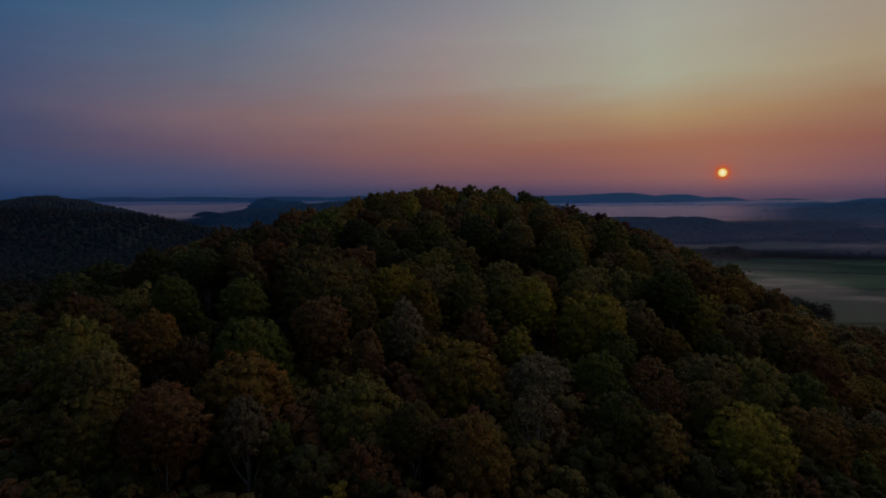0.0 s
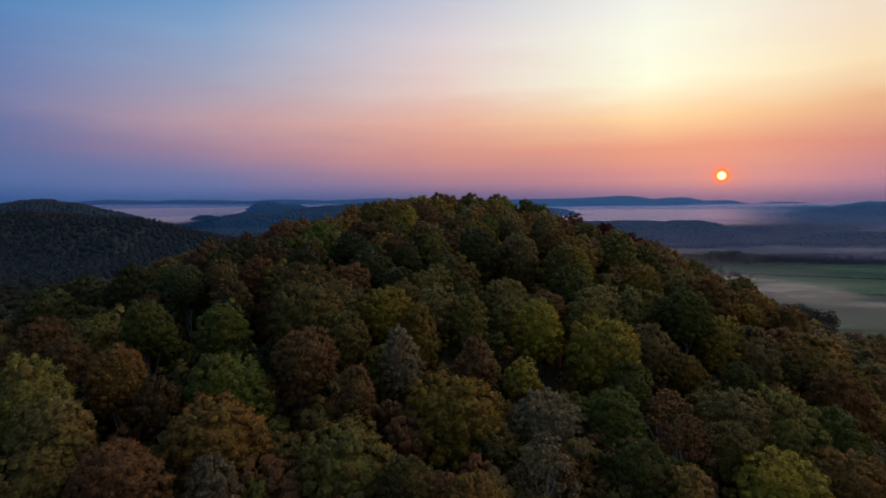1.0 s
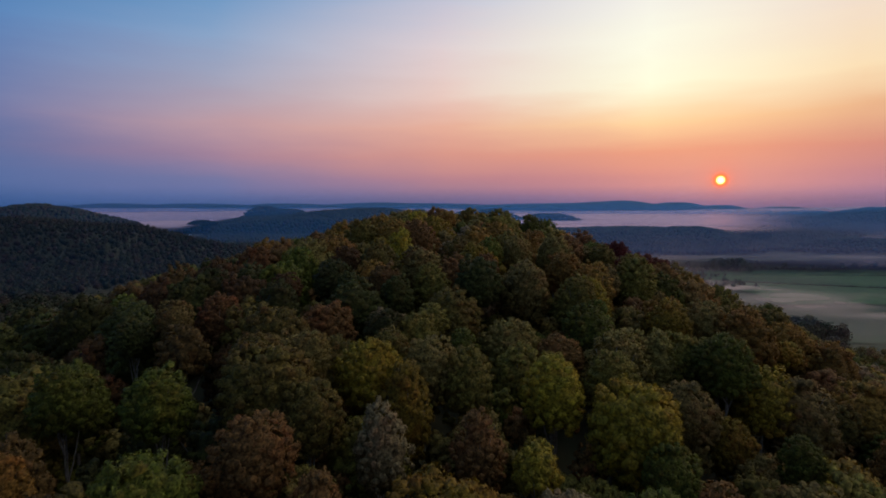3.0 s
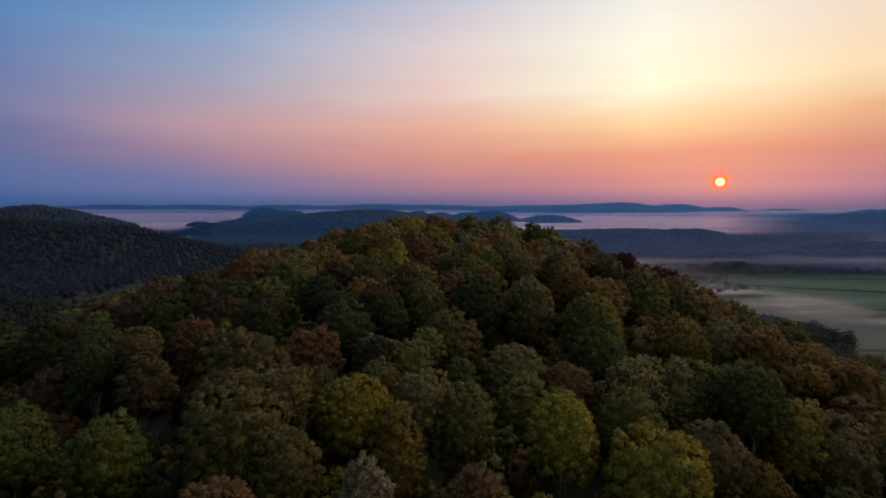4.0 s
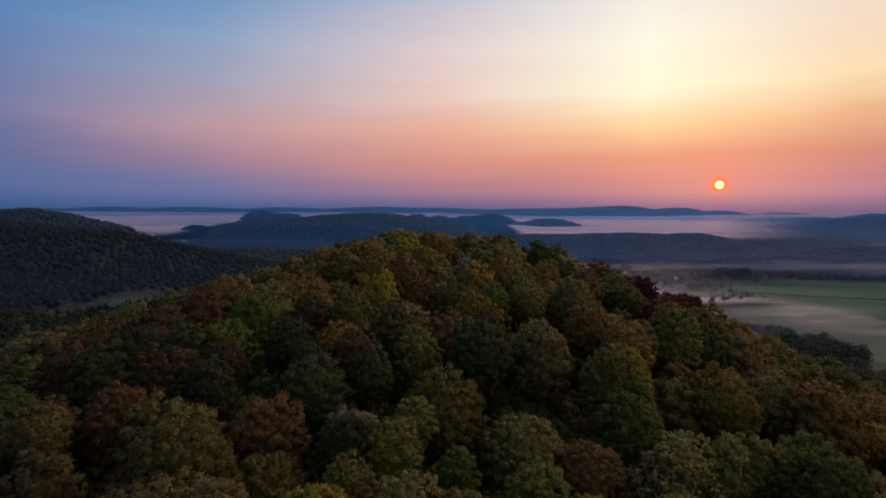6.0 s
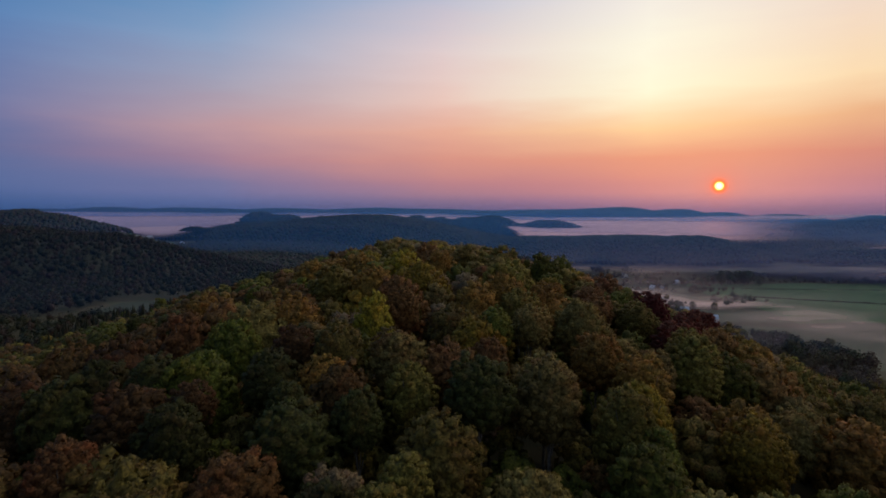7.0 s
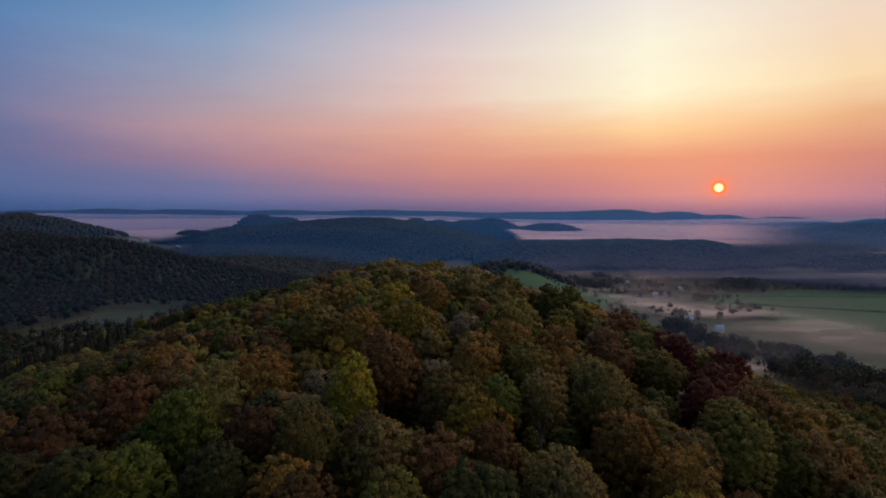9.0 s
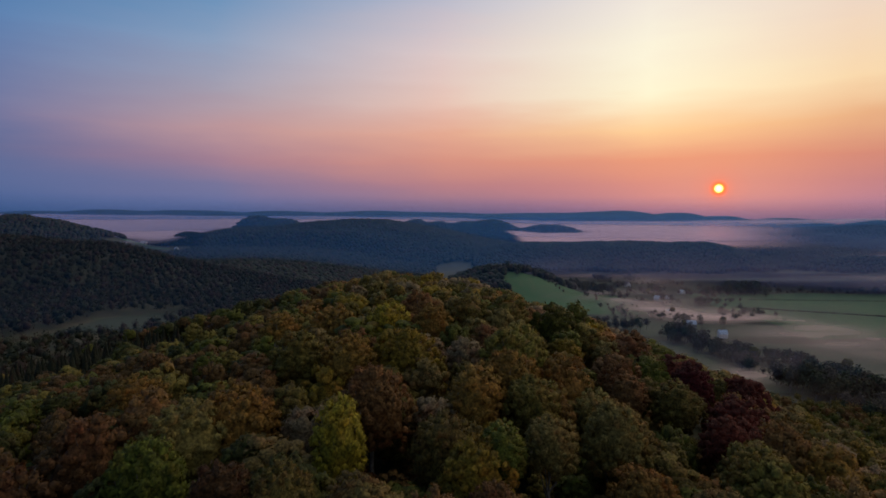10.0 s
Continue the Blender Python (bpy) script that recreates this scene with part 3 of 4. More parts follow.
plant("olive", [
    (50.6, 172.5, 123.1, 6.1, "dome"), (-10.5, 68.6, 108.1, 6.7, "broad"), (-45.8, 69.7, 115.8, 5.2, "round"), (-21.7, 99.9, 119.1, 6.8, "broad"),
    (-13.5, 159.7, 128.6, 4.6, "round"), (51.1, 175.0, 123.8, 6.0, "broad"), (20.4, 214.8, 133.8, 8.8, "broad"), (-25.3, 214.6, 132.5, 6.4, "round"),
])
plant("grey", [
    (-21.9, 60.6, 108.7, 2.9, "small"), (11.4, 70.9, 106.0, 4.1, "open*"), (-8.6, 127.9, 118.2, 4.2, "round"), (-6.6, 93.8, 113.7, 3.8, "oval*"),
    (14.3, 85.1, 106.3, 5.3, "broad"),
])
plant("rust", [
    (-11.1, 79.4, 111.7, 2.9, "oval"), (-31.6, 61.2, 109.5, 5.2, "round"), (132.3, 178.8, 88.1, 7.8, "round"), (32.2, 81.2, 104.1, 4.3, "open*"),
    (4.1, 158.5, 125.6, 6.4, "round"), (-49.5, 182.3, 125.9, 7.3, "round"), (69.0, 180.2, 116.0, 7.7, "round"), (53.7, 239.2, 127.1, 7.8, "round"),
    (-44.0, 190.4, 127.4, 7.3, "round"), (41.6, 206.7, 125.6, 4.6, "round"), (67.1, 197.1, 119.1, 7.8, "broad"), (-1.5, 250.2, 136.2, 6.6, "round"),
    (11.4, 161.7, 125.3, 3.8, "round"), (-39.4, 129.6, 121.0, 4.9, "round"),
])
plant("rust", [
    (-20.5, 129.3, 119.3, 5.8, "broad"), (-18.6, 84.4, 115.4, 4.5, "round"), (5.3, 95.9, 111.6, 4.1, "oval"), (-29.5, 57.7, 111.1, 4.4, "broad"),
    (33.7, 92.1, 103.8, 6.5, "open*"), (-6.3, 185.9, 132.9, 6.9, "broad"), (41.5, 212.3, 126.5, 4.1, "round"),
])
plant("tan", [
    (-22.5, 109.5, 117.8, 7.8, "broad"), (-1.3, 112.9, 116.7, 5.0, "round"), (31.6, 125.8, 114.4, 6.4, "open*"), (63.9, 125.1, 106.2, 7.1, "round"),
    (40.6, 130.5, 113.9, 4.6, "oval"), (62.4, 159.5, 114.1, 5.4, "round"), (74.4, 206.9, 117.9, 6.1, "dome"), (33.4, 198.6, 124.9, 4.8, "round"),
    (-3.2, 158.5, 126.5, 5.6, "broad"), (-43.9, 121.3, 121.3, 3.3, "round"), (-18.5, 107.3, 118.9, 3.5, "round"), (14.2, 133.7, 115.3, 6.5, "broad"),
    (34.7, 131.2, 113.7, 5.2, "round*"), (19.7, 151.1, 124.3, 5.7, "round"),
])
plant("tan", [
    (38.8, 113.1, 109.4, 5.2, "round"), (42.7, 89.7, 104.5, 5.1, "round"), (-40.4, 64.9, 112.7, 4.5, "round"), (-4.9, 160.2, 127.3, 3.9, "round"),
    (-35.2, 183.9, 127.8, 7.3, "round"), (40.6, 166.2, 122.2, 4.8, "broad"), (19.7, 155.8, 124.0, 6.4, "broad"), (20.5, 175.4, 128.6, 4.4, "round"),
    (31.5, 181.5, 128.8, 5.9, "broad"),
])
plant("orange", [
    (52.3, 156.5, 116.3, 6.8, "dome"), (94.4, 161.4, 103.4, 7.8, "broad"), (27.7, 70.6, 102.5, 3.9, "small*"), (3.2, 62.8, 105.6, 4.6, "round"),
    (85.0, 136.2, 101.6, 7.8, "round"), (74.9, 114.0, 99.9, 6.8, "round"), (54.9, 82.8, 98.2, 5.8, "round"), (35.9, 157.8, 123.6, 5.3, "round"),
    (85.4, 164.5, 107.5, 7.8, "broad"), (29.4, 209.3, 128.6, 7.2, "round"), (-29.5, 189.9, 128.8, 7.8, "round"), (-52.2, 200.7, 127.0, 5.9, "round"),
    (17.5, 201.7, 131.6, 7.6, "broad"), (10.8, 194.1, 131.0, 6.7, "round"),
])
plant("orange", [
    (-13.9, 211.9, 132.6, 6.4, "round"), (2.9, 235.0, 134.9, 5.5, "round"), (-21.8, 241.6, 133.6, 7.8, "round"), (-36.9, 242.5, 131.3, 6.8, "round"),
    (73.6, 193.4, 116.5, 6.8, "round"), (69.8, 155.0, 113.1, 8.6, "broad"), (-39.1, 75.7, 115.3, 3.8, "round"), (-24.9, 69.8, 110.8, 6.4, "broad"),
    (-14.3, 152.2, 124.8, 4.6, "round"), (30.7, 165.9, 125.2, 5.6, "broad"), 
])
plant("green", [
    (-49.1, 102.8, 115.7, 5.4, "round"), (55.3, 136.5, 111.3, 7.0, "round"), (29.1, 94.6, 107.5, 3.9, "round"), (99.5, 195.8, 106.8, 7.8, "dome"),
    (23.8, 84.5, 106.5, 5.4, "round"), (61.8, 96.4, 99.3, 6.9, "round"), (23.1, 73.2, 104.2, 4.7, "round"), (4.3, 120.3, 116.5, 2.9, "small"),
    (29.2, 135.3, 117.7, 5.7, "dome*"), (53.3, 225.0, 123.6, 5.9, "round"), (35.7, 246.8, 133.0, 6.7, "round"), (59.2, 176.0, 118.5, 6.4, "round"),
    (44.7, 262.7, 130.8, 5.9, "small"), (-35.7, 156.4, 123.4, 7.4, "broad"),
])
plant("green", [
    (32.0, 142.9, 117.3, 5.3, "dome*"), (50.5, 127.0, 113.2, 6.0, "broad"), (-27.6, 78.6, 113.8, 6.0, "broad"), (50.8, 103.3, 104.8, 3.3, "dome"),
    (-33.9, 94.9, 117.2, 4.5, "round"), (-46.0, 95.8, 117.4, 4.0, "round"), (50.5, 123.8, 114.1, 5.5, "round"), (-35.8, 171.9, 126.4, 7.0, "broad"),
    (-35.8, 155.8, 124.3, 7.3, "broad"), (13.0, 172.6, 128.7, 4.3, "round"),
])
# mostly left of the path: shade there is imitated by darker leaves
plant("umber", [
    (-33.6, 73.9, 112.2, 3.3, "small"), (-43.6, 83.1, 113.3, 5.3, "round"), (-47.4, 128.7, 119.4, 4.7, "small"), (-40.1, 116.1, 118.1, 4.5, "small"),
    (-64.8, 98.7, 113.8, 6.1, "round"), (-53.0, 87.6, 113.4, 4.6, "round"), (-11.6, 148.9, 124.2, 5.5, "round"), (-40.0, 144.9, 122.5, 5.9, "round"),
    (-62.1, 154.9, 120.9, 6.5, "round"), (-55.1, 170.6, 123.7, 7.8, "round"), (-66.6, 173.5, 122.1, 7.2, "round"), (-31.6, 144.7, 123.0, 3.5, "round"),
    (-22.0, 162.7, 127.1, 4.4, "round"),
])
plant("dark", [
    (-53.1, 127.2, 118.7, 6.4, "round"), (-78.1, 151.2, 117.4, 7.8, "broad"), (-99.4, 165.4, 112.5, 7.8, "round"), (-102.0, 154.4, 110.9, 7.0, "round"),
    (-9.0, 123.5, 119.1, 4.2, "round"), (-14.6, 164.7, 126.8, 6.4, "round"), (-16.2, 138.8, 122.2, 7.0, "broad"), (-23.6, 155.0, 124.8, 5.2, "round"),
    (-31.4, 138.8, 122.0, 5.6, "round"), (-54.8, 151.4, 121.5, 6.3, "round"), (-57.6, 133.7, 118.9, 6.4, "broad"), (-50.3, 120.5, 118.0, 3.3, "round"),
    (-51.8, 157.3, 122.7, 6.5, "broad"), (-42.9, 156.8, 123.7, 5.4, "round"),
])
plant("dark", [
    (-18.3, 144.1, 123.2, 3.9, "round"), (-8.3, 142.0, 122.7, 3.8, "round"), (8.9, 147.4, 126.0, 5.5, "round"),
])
plant("crimson", [
    (63.2, 231.8, 122.8, 7.0, "round"), (63.6, 205.6, 121.3, 6.6, "round"), (56.2, 193.3, 121.9, 5.6, "round"), (60.8, 220.2, 124.1, 5.0, "round"),
    (79.0, 231.5, 117.6, 6.9, "broad"),
])


def crowded(x, y, r):
    return any((x - tx) ** 2 + (y - ty) ** 2 < (0.60 * (r + tr)) ** 2 for tx, ty, tr in TREES)


# the rest of the near wood, tree by tree
rng = np.random.default_rng(7)
near = scatter(rng, -150, 160, 36, 262, 7.5, lambda x, y: np.abs(x) < 12 + 0.80 * y)
near = near[rng.permutation(len(near))]
near = near[np.argsort(np.round(near[:, 1] / 25))]
for x, y in near:
    r = rng.uniform(4.3, 7.0)
    if len(TREES) >= 292 or crowded(x, y, r):
        continue
    # left of x = -20 the fill takes the shade-imitating mix
    colour = PALETTE[rng.integers(len(PALETTE))] if x > -20 else MIX_DIMMED[rng.integers(7)]
    shape = "open" if colour == "grey" else SHAPE_BAG[rng.integers(len(SHAPE_BAG))]
    tree(x, y, land1(x, y) + TREE_TOP + rng.uniform(-4.2, -0.3), r, colour, shape, int(rng.integers(3)), fine=FINE if y < 140 else MID if y < 240 else COARSE, turn=rng.uniform(0, 6.28))


# darker, cooler copies of the leaf hues imitate shade and haze far off
DIMMED_FAR_LEAF = {
    "olive": foliage("dimmed_far_olive_woods", (0.030, 0.036, 0.021), (0.048, 0.052, 0.027), (0.024, 0.027, 0.017), True),
    "green": foliage("dimmed_far_green_woods", (0.019, 0.030, 0.019), (0.031, 0.044, 0.026), (0.015, 0.024, 0.017), True),
    "orange": foliage("dimmed_far_orange_woods", (0.053, 0.036, 0.019), (0.077, 0.052, 0.024), (0.037, 0.029, 0.017), True),
    "rust": foliage("dimmed_far_rust_woods", (0.046, 0.030, 0.023), (0.066, 0.043, 0.029), (0.035, 0.026, 0.021), True),
    "tan": foliage("dimmed_far_tan_woods", (0.045, 0.040, 0.029), (0.066, 0.059, 0.042), (0.033, 0.032, 0.026), True),
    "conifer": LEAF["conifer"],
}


# ---------- woods too many to count ----------
def woods(name, pts, colours, radius, cards, card, seed, label, tall=1.9, top=TREE_TOP, simple=False, conifer=False, leaves=None):
    """Crowns joined into one mesh; one material for each hue."""
    rng = np.random.default_rng(seed)
    if len(pts) == 0:
        return None
    proto = []
    for i in range(6):
        r = np.random.default_rng(seed + 50 + i)
        if conifer:
            ang = np.linspace(0, 2 * math.pi, 9)[:-1]
            v, f = [], []
            for tier in range(6):
                z0, z1, rr = tier * 0.15, tier * 0.15 + 0.32, 1 - tier * 0.155
                b = len(v)
                v += [(rr * math.cos(q) * r.uniform(0.8, 1.15), rr * math.sin(q) * r.uniform(0.8, 1.15), z0 + r.uniform(-0.03, 0.03)) for q in ang] + [(0, 0, min(z1, 1.05))]
                f += [[b + j, b + (j + 1) % 8, b + 8] for j in range(8)]
            proto.append((np.array(v), f, None))
        elif simple and not cards:
            v0, f0 = ICO0
            bump = 1 + r.uniform(-0.20, 0.20, (len(v0), 1))
            v = v0 * bump * np.array([1, 1, 0.5 * tall]) + np.array([0, 0, 0.5 * tall])
            low = v0[:, 2] > -0.55
            f = [list(t) for t in f0 if low[t].all()]
            proto.append((v, f, None))
        else:
            v, f, nv = crown_arrays(r, 1.0, tall, 16 if simple else 64 if cards > 700 else 40, cards, card, 0.85, 0.0, 0.1, 0.5, 0.80, pads=not simple)
            proto.append((v, f, nv))
    V, F, M, NV = [], [], [], []
    count = 0
    ground_z = land(pts[:, 0], pts[:, 1])
    for (x, y), gz in zip(pts, ground_z):
        v, f, nv = proto[rng.integers(6)]
        s = radius * rng.uniform(0.62, 1.28)
        an = rng.uniform(0, 6.28)
        ca, sa = math.cos(an), math.sin(an)
        zs = rng.uniform(0.85, 1.2)
        w = v * s * np.array([rng.uniform(0.8, 1.25), rng.uniform(0.8, 1.25), zs]) if not conifer else v * np.array([s, s, top * rng.uniform(0.5, 1.15)])
        base = gz + (0.0 if conifer else top - tall * s * zs + rng.uniform(-2.2, 0.7))
        V.append(np.stack([w[:, 0] * ca - w[:, 1] * sa + x, w[:, 0] * sa + w[:, 1] * ca + y, w[:, 2] + base], 1))
        if nv is not None:
            NV.append(np.stack([nv[:, 0] * ca - nv[:, 1] * sa, nv[:, 0] * sa + nv[:, 1] * ca, nv[:, 2]], 1))
        F += [[q + count for q in g] for g in f]
        M += [rng.integers(len(colours))] * len(f)
        count += len(v)
    me = mesh_from(name, np.concatenate(V), F, [(leaves or (DIMMED_FAR_LEAF if simple else LEAF))[c] for c in colours])
    me.polygons.foreach_set("material_index", M)
    me.polygons.foreach_set("use_smooth", [not conifer] * len(F))
    if NV:
        leafy(me, np.concatenate(NV))
    return tagged(new(name, me), label, "woods", kind="stuff")


def wooded(x, y):
    """Where the land carries trees."""
    z = land(x, y)
    meadow = (x > 125) & (x < 345) & (y > 950) & (y < 1160)
    row = y - 1.1 * (x + 420) + 14 * value_noise(x / 25, y / 25, 71)
    glade = (x > -370) & (x < -290) & (row > 505) & (row < 655)
    clearing = (x > -880) & (x < -700) & (y > 1560) & (y < 1800)
    base = 42 * (1 - ramp01(x, -430, 20))
    hill = z - base + 30 * (1 - ramp01(x, -120, 60))
    least = np.where((y > 1400) & (x > 100), 2.5 + 1.5 * value_noise(x / 90, y / 90, 8), 9 + 6 * value_noise(x / 120, y / 120, 8))
    return (hill > least) & ~meadow & ~glade & ~clearing


rng = np.random.default_rng(11)
MIX = ["olive", "olive", "green", "orange", "gold", "rust", "tan", "olive", "green", "grey"]
def seen_slope(x, y, least=-1.6):
    """Slopes that fall away behind a crest carry no trees that anyone could see."""
    d = np.hypot(x, y) + 1
    return land(x, y) - land(x * (1 - 25 / d), y * (1 - 25 / d)) > least


taken = np.array([(t[0], t[1]) for t in TREES])


def spruces(x, y):
    return (x < -60) & (y > 268 + 0.22 * (-60 - x) + 8 * value_noise(x / 20, y / 20, 19)) & (value_noise(x / 14, y / 14, 23) > -0.45)


def outer(x, y):
    d = np.min((x[:, None] - taken[None, :, 0]) ** 2 + (y[:, None] - taken[None, :, 1]) ** 2, axis=1)
    spruce = spruces(x, y) & (y < 372)
    close = (np.abs(x) < 16 + 0.82 * y) & (y < 150)
    return ~close & (d > 6.0 ** 2) & wooded(x, y) & (np.abs(x) < 60 + 0.82 * y) & ~spruce & seen_slope(x, y, -9.0)


near_flank = lambda x, y: outer(x, y) & (y < 232) & (np.abs(x) < 16 + 0.82 * y)
far_flank = lambda x, y: outer(x, y) & ~((y < 232) & (np.abs(x) < 16 + 0.82 * y))
woods("hill_wood", scatter(rng, -22, 240, 10, 240, 9.8, near_flank), MIX, 5.8, 900, 0.08, 31, "autumn wood of olive, green and brown crowns on the hilltop")
woods("hill_wood", scatter(rng, -260, -22, 10, 240, 9.8, near_flank), MIX_DIMMED, 5.8, 800, 0.085, 35, "wood on the hill's left, greens and umbers darkened to imitate shade")
woods("hill_wood", scatter(rng, -260, -35, 10, 470, 10.0, far_flank), MIX_DIMMED, 5.8, 320, 0.115, 29, "olive and green autumn wood on the northern hill flank, darkened to imitate shade")
woods("hill_wood", scatter(rng, -35, 240, 10, 470, 10.0, far_flank), MIX, 5.8, 320, 0.115, 21, "autumn wood of olive, orange and brown crowns on the hill flanks")
rng = np.random.default_rng(15)


def gaps(x, y):
    d = np.min((x[:, None] - taken[None, :, 0]) ** 2 + (y[:, None] - taken[None, :, 1]) ** 2, axis=1)
    return (d > 2.6 ** 2) & (np.abs(x) < 16 + 0.82 * y)


woods("understorey", scatter(rng, -110, 125, 30, 215, 6.8, gaps), ["olive", "green", "olive", "rust", "tan"], 3.6, 150, 0.16, 25, "younger olive and brown trees filling gaps under the canopy", top=TREE_TOP - 7)
woods("understorey", scatter(rng, -70, 75, 34, 84, 5.6, lambda x, y: gaps(x, y) | (y < 52)), ["olive", "green", "olive", "rust", "dark"], 4.2, 500, 0.1, 45, "olive and brown trees crowded on the near slope", top=TREE_TOP - 1.0)
rng = np.random.default_rng(14)
woods("spruce_belt", scatter(rng, -260, -58, 262, 368, 4.7, spruces), ["conifer"], 3.6, 0, 0, 24, "dark spruce belt along the hill shoulder", top=13, conifer=True)
rng = np.random.default_rng(17)
woods("islet_wood", scatter(rng, -835, -690, 1800, 1880, 9, lambda x, y: ((x + 762) / 44) ** 4 + ((y - 1846) / 30) ** 4 < 1), ["conifer", "green"], 6.5, 150, 0.34, 28, "dark wood standing like an islet in fog", top=23, simple=True)
rng = np.random.default_rng(16)
woods("foot_wood", scatter(rng, 190, 520, 380, 620, 9.0, lambda x, y: (near_hill(x, y) < 14) & (x > 150 + 0.12 * y) & (y < 570 - 0.32 * (x - 190)) & (value_noise(x / 45, y / 45, 66) > -0.35)), ["olive", "green", "rust", "tan", "olive"], 5.0, 170, 0.30, 27, "dark mixed wood along the foot of the hill", top=14, simple=True, leaves=LEAF)
rng = np.random.default_rng(12)


ring = lambda x, y: wooded(x, y) & seen_slope(x, y) & ~((x > -262) & (x < 242) & (y > -62) & (y < 482))
woods("valley_side_woods", scatter(rng, -900, -470, 420, 1080, 11.0, lambda x, y: ring(x, y) & (np.abs(x) < 60 + 0.82 * y)), ["green", "rust", "conifer", "rust", "conifer", "olive", "conifer"], 6.2, 110, 0.27, 22, "mixed woods of spruce and autumn trees on the valley side, darkened for shade and haze", simple=True)
woods("valley_side_woods", scatter(rng, -470, 450, 420, 1080, 11.0, lambda x, y: ring(x, y) & (np.abs(x) < 60 + 0.82 * y)), ["green", "tan", "rust", "conifer", "green", "olive", "conifer", "rust"], 6.2, 110, 0.27, 32, "rusty autumn woods on the nearer valley slopes, colours dimmed for haze", simple=True)
woods("hillside_woods", scatter(rng, -1900, 2000, 1080, 2450, 11.5, lambda x, y: ring(x, y) & (np.abs(x) < 100 + 0.86 * y)), ["olive", "green", "rust", "conifer", "olive"], 7.0, 0, 0.3, 26, "woods over the hills beyond the valley, colours dimmed for haze", simple=True, tall=2.0, top=14.5)
woods("distant_woods", scatter(rng, -3000, 3100, 2450, 3700, 19, lambda x, y: ring(x, y) & (np.abs(x) < 100 + 0.86 * y)), ["olive", "green", "rust", "conifer"], 12.5, 0, 0.3, 23, "distant woods over hills standing out of fog, colours dimmed for haze", simple=True, tall=1.35, top=14.5)


# ---------- the village and valley trees ----------
def part(name, bm, material_, parent, label=""):
    me = bpy.data.meshes.new(name)
    bm.to_mesh(me)
    bm.free()
    me.materials.append(material_)
    ob = new(name, me)
    ob.parent = parent
    return tagged(ob, label)


def box(bm, x0, x1, y0, y1, z0, z1):
    r = bmesh.ops.create_cube(bm, size=1, matrix=Matrix.Translation(((x0 + x1) / 2, (y0 + y1) / 2, (z0 + z1) / 2)) @ Matrix.Diagonal((x1 - x0, y1 - y0, z1 - z0, 1)))
    return r["verts"]


def plain(name, colour, rough=0.7, wear=0.25):
    m, nt, bsdf = material(name)
    dark = tuple(c * (1 - wear) for c in colour)
    nt.links.new(mix_colour(nt, span(nt, noise_tex(nt, 0.9, 6), 0.35, 0.7), colour, dark), bsdf.inputs["Base Color"])
    bsdf.inputs["Roughness"].default_value = rough
    return m


WHITE = plain("white_painted_clapboard", (0.78, 0.77, 0.75))
CREAM = plain("cream_clapboard", (0.62, 0.56, 0.46))
SLATE = plain("dark_shingles", (0.07, 0.068, 0.07))
TIN = plain("pale_blue_metal_roof", (0.42, 0.55, 0.70), 0.4)
PALE_TIN = plain("pale_metal_roof", (0.72, 0.73, 0.75), 0.4)
TRIM = plain("white_trim", (0.8, 0.8, 0.79))
PANE = plain("dark_window_glass", (0.03, 0.035, 0.045), 0.15)
BRICK = plain("red_brick", (0.30, 0.13, 0.09))


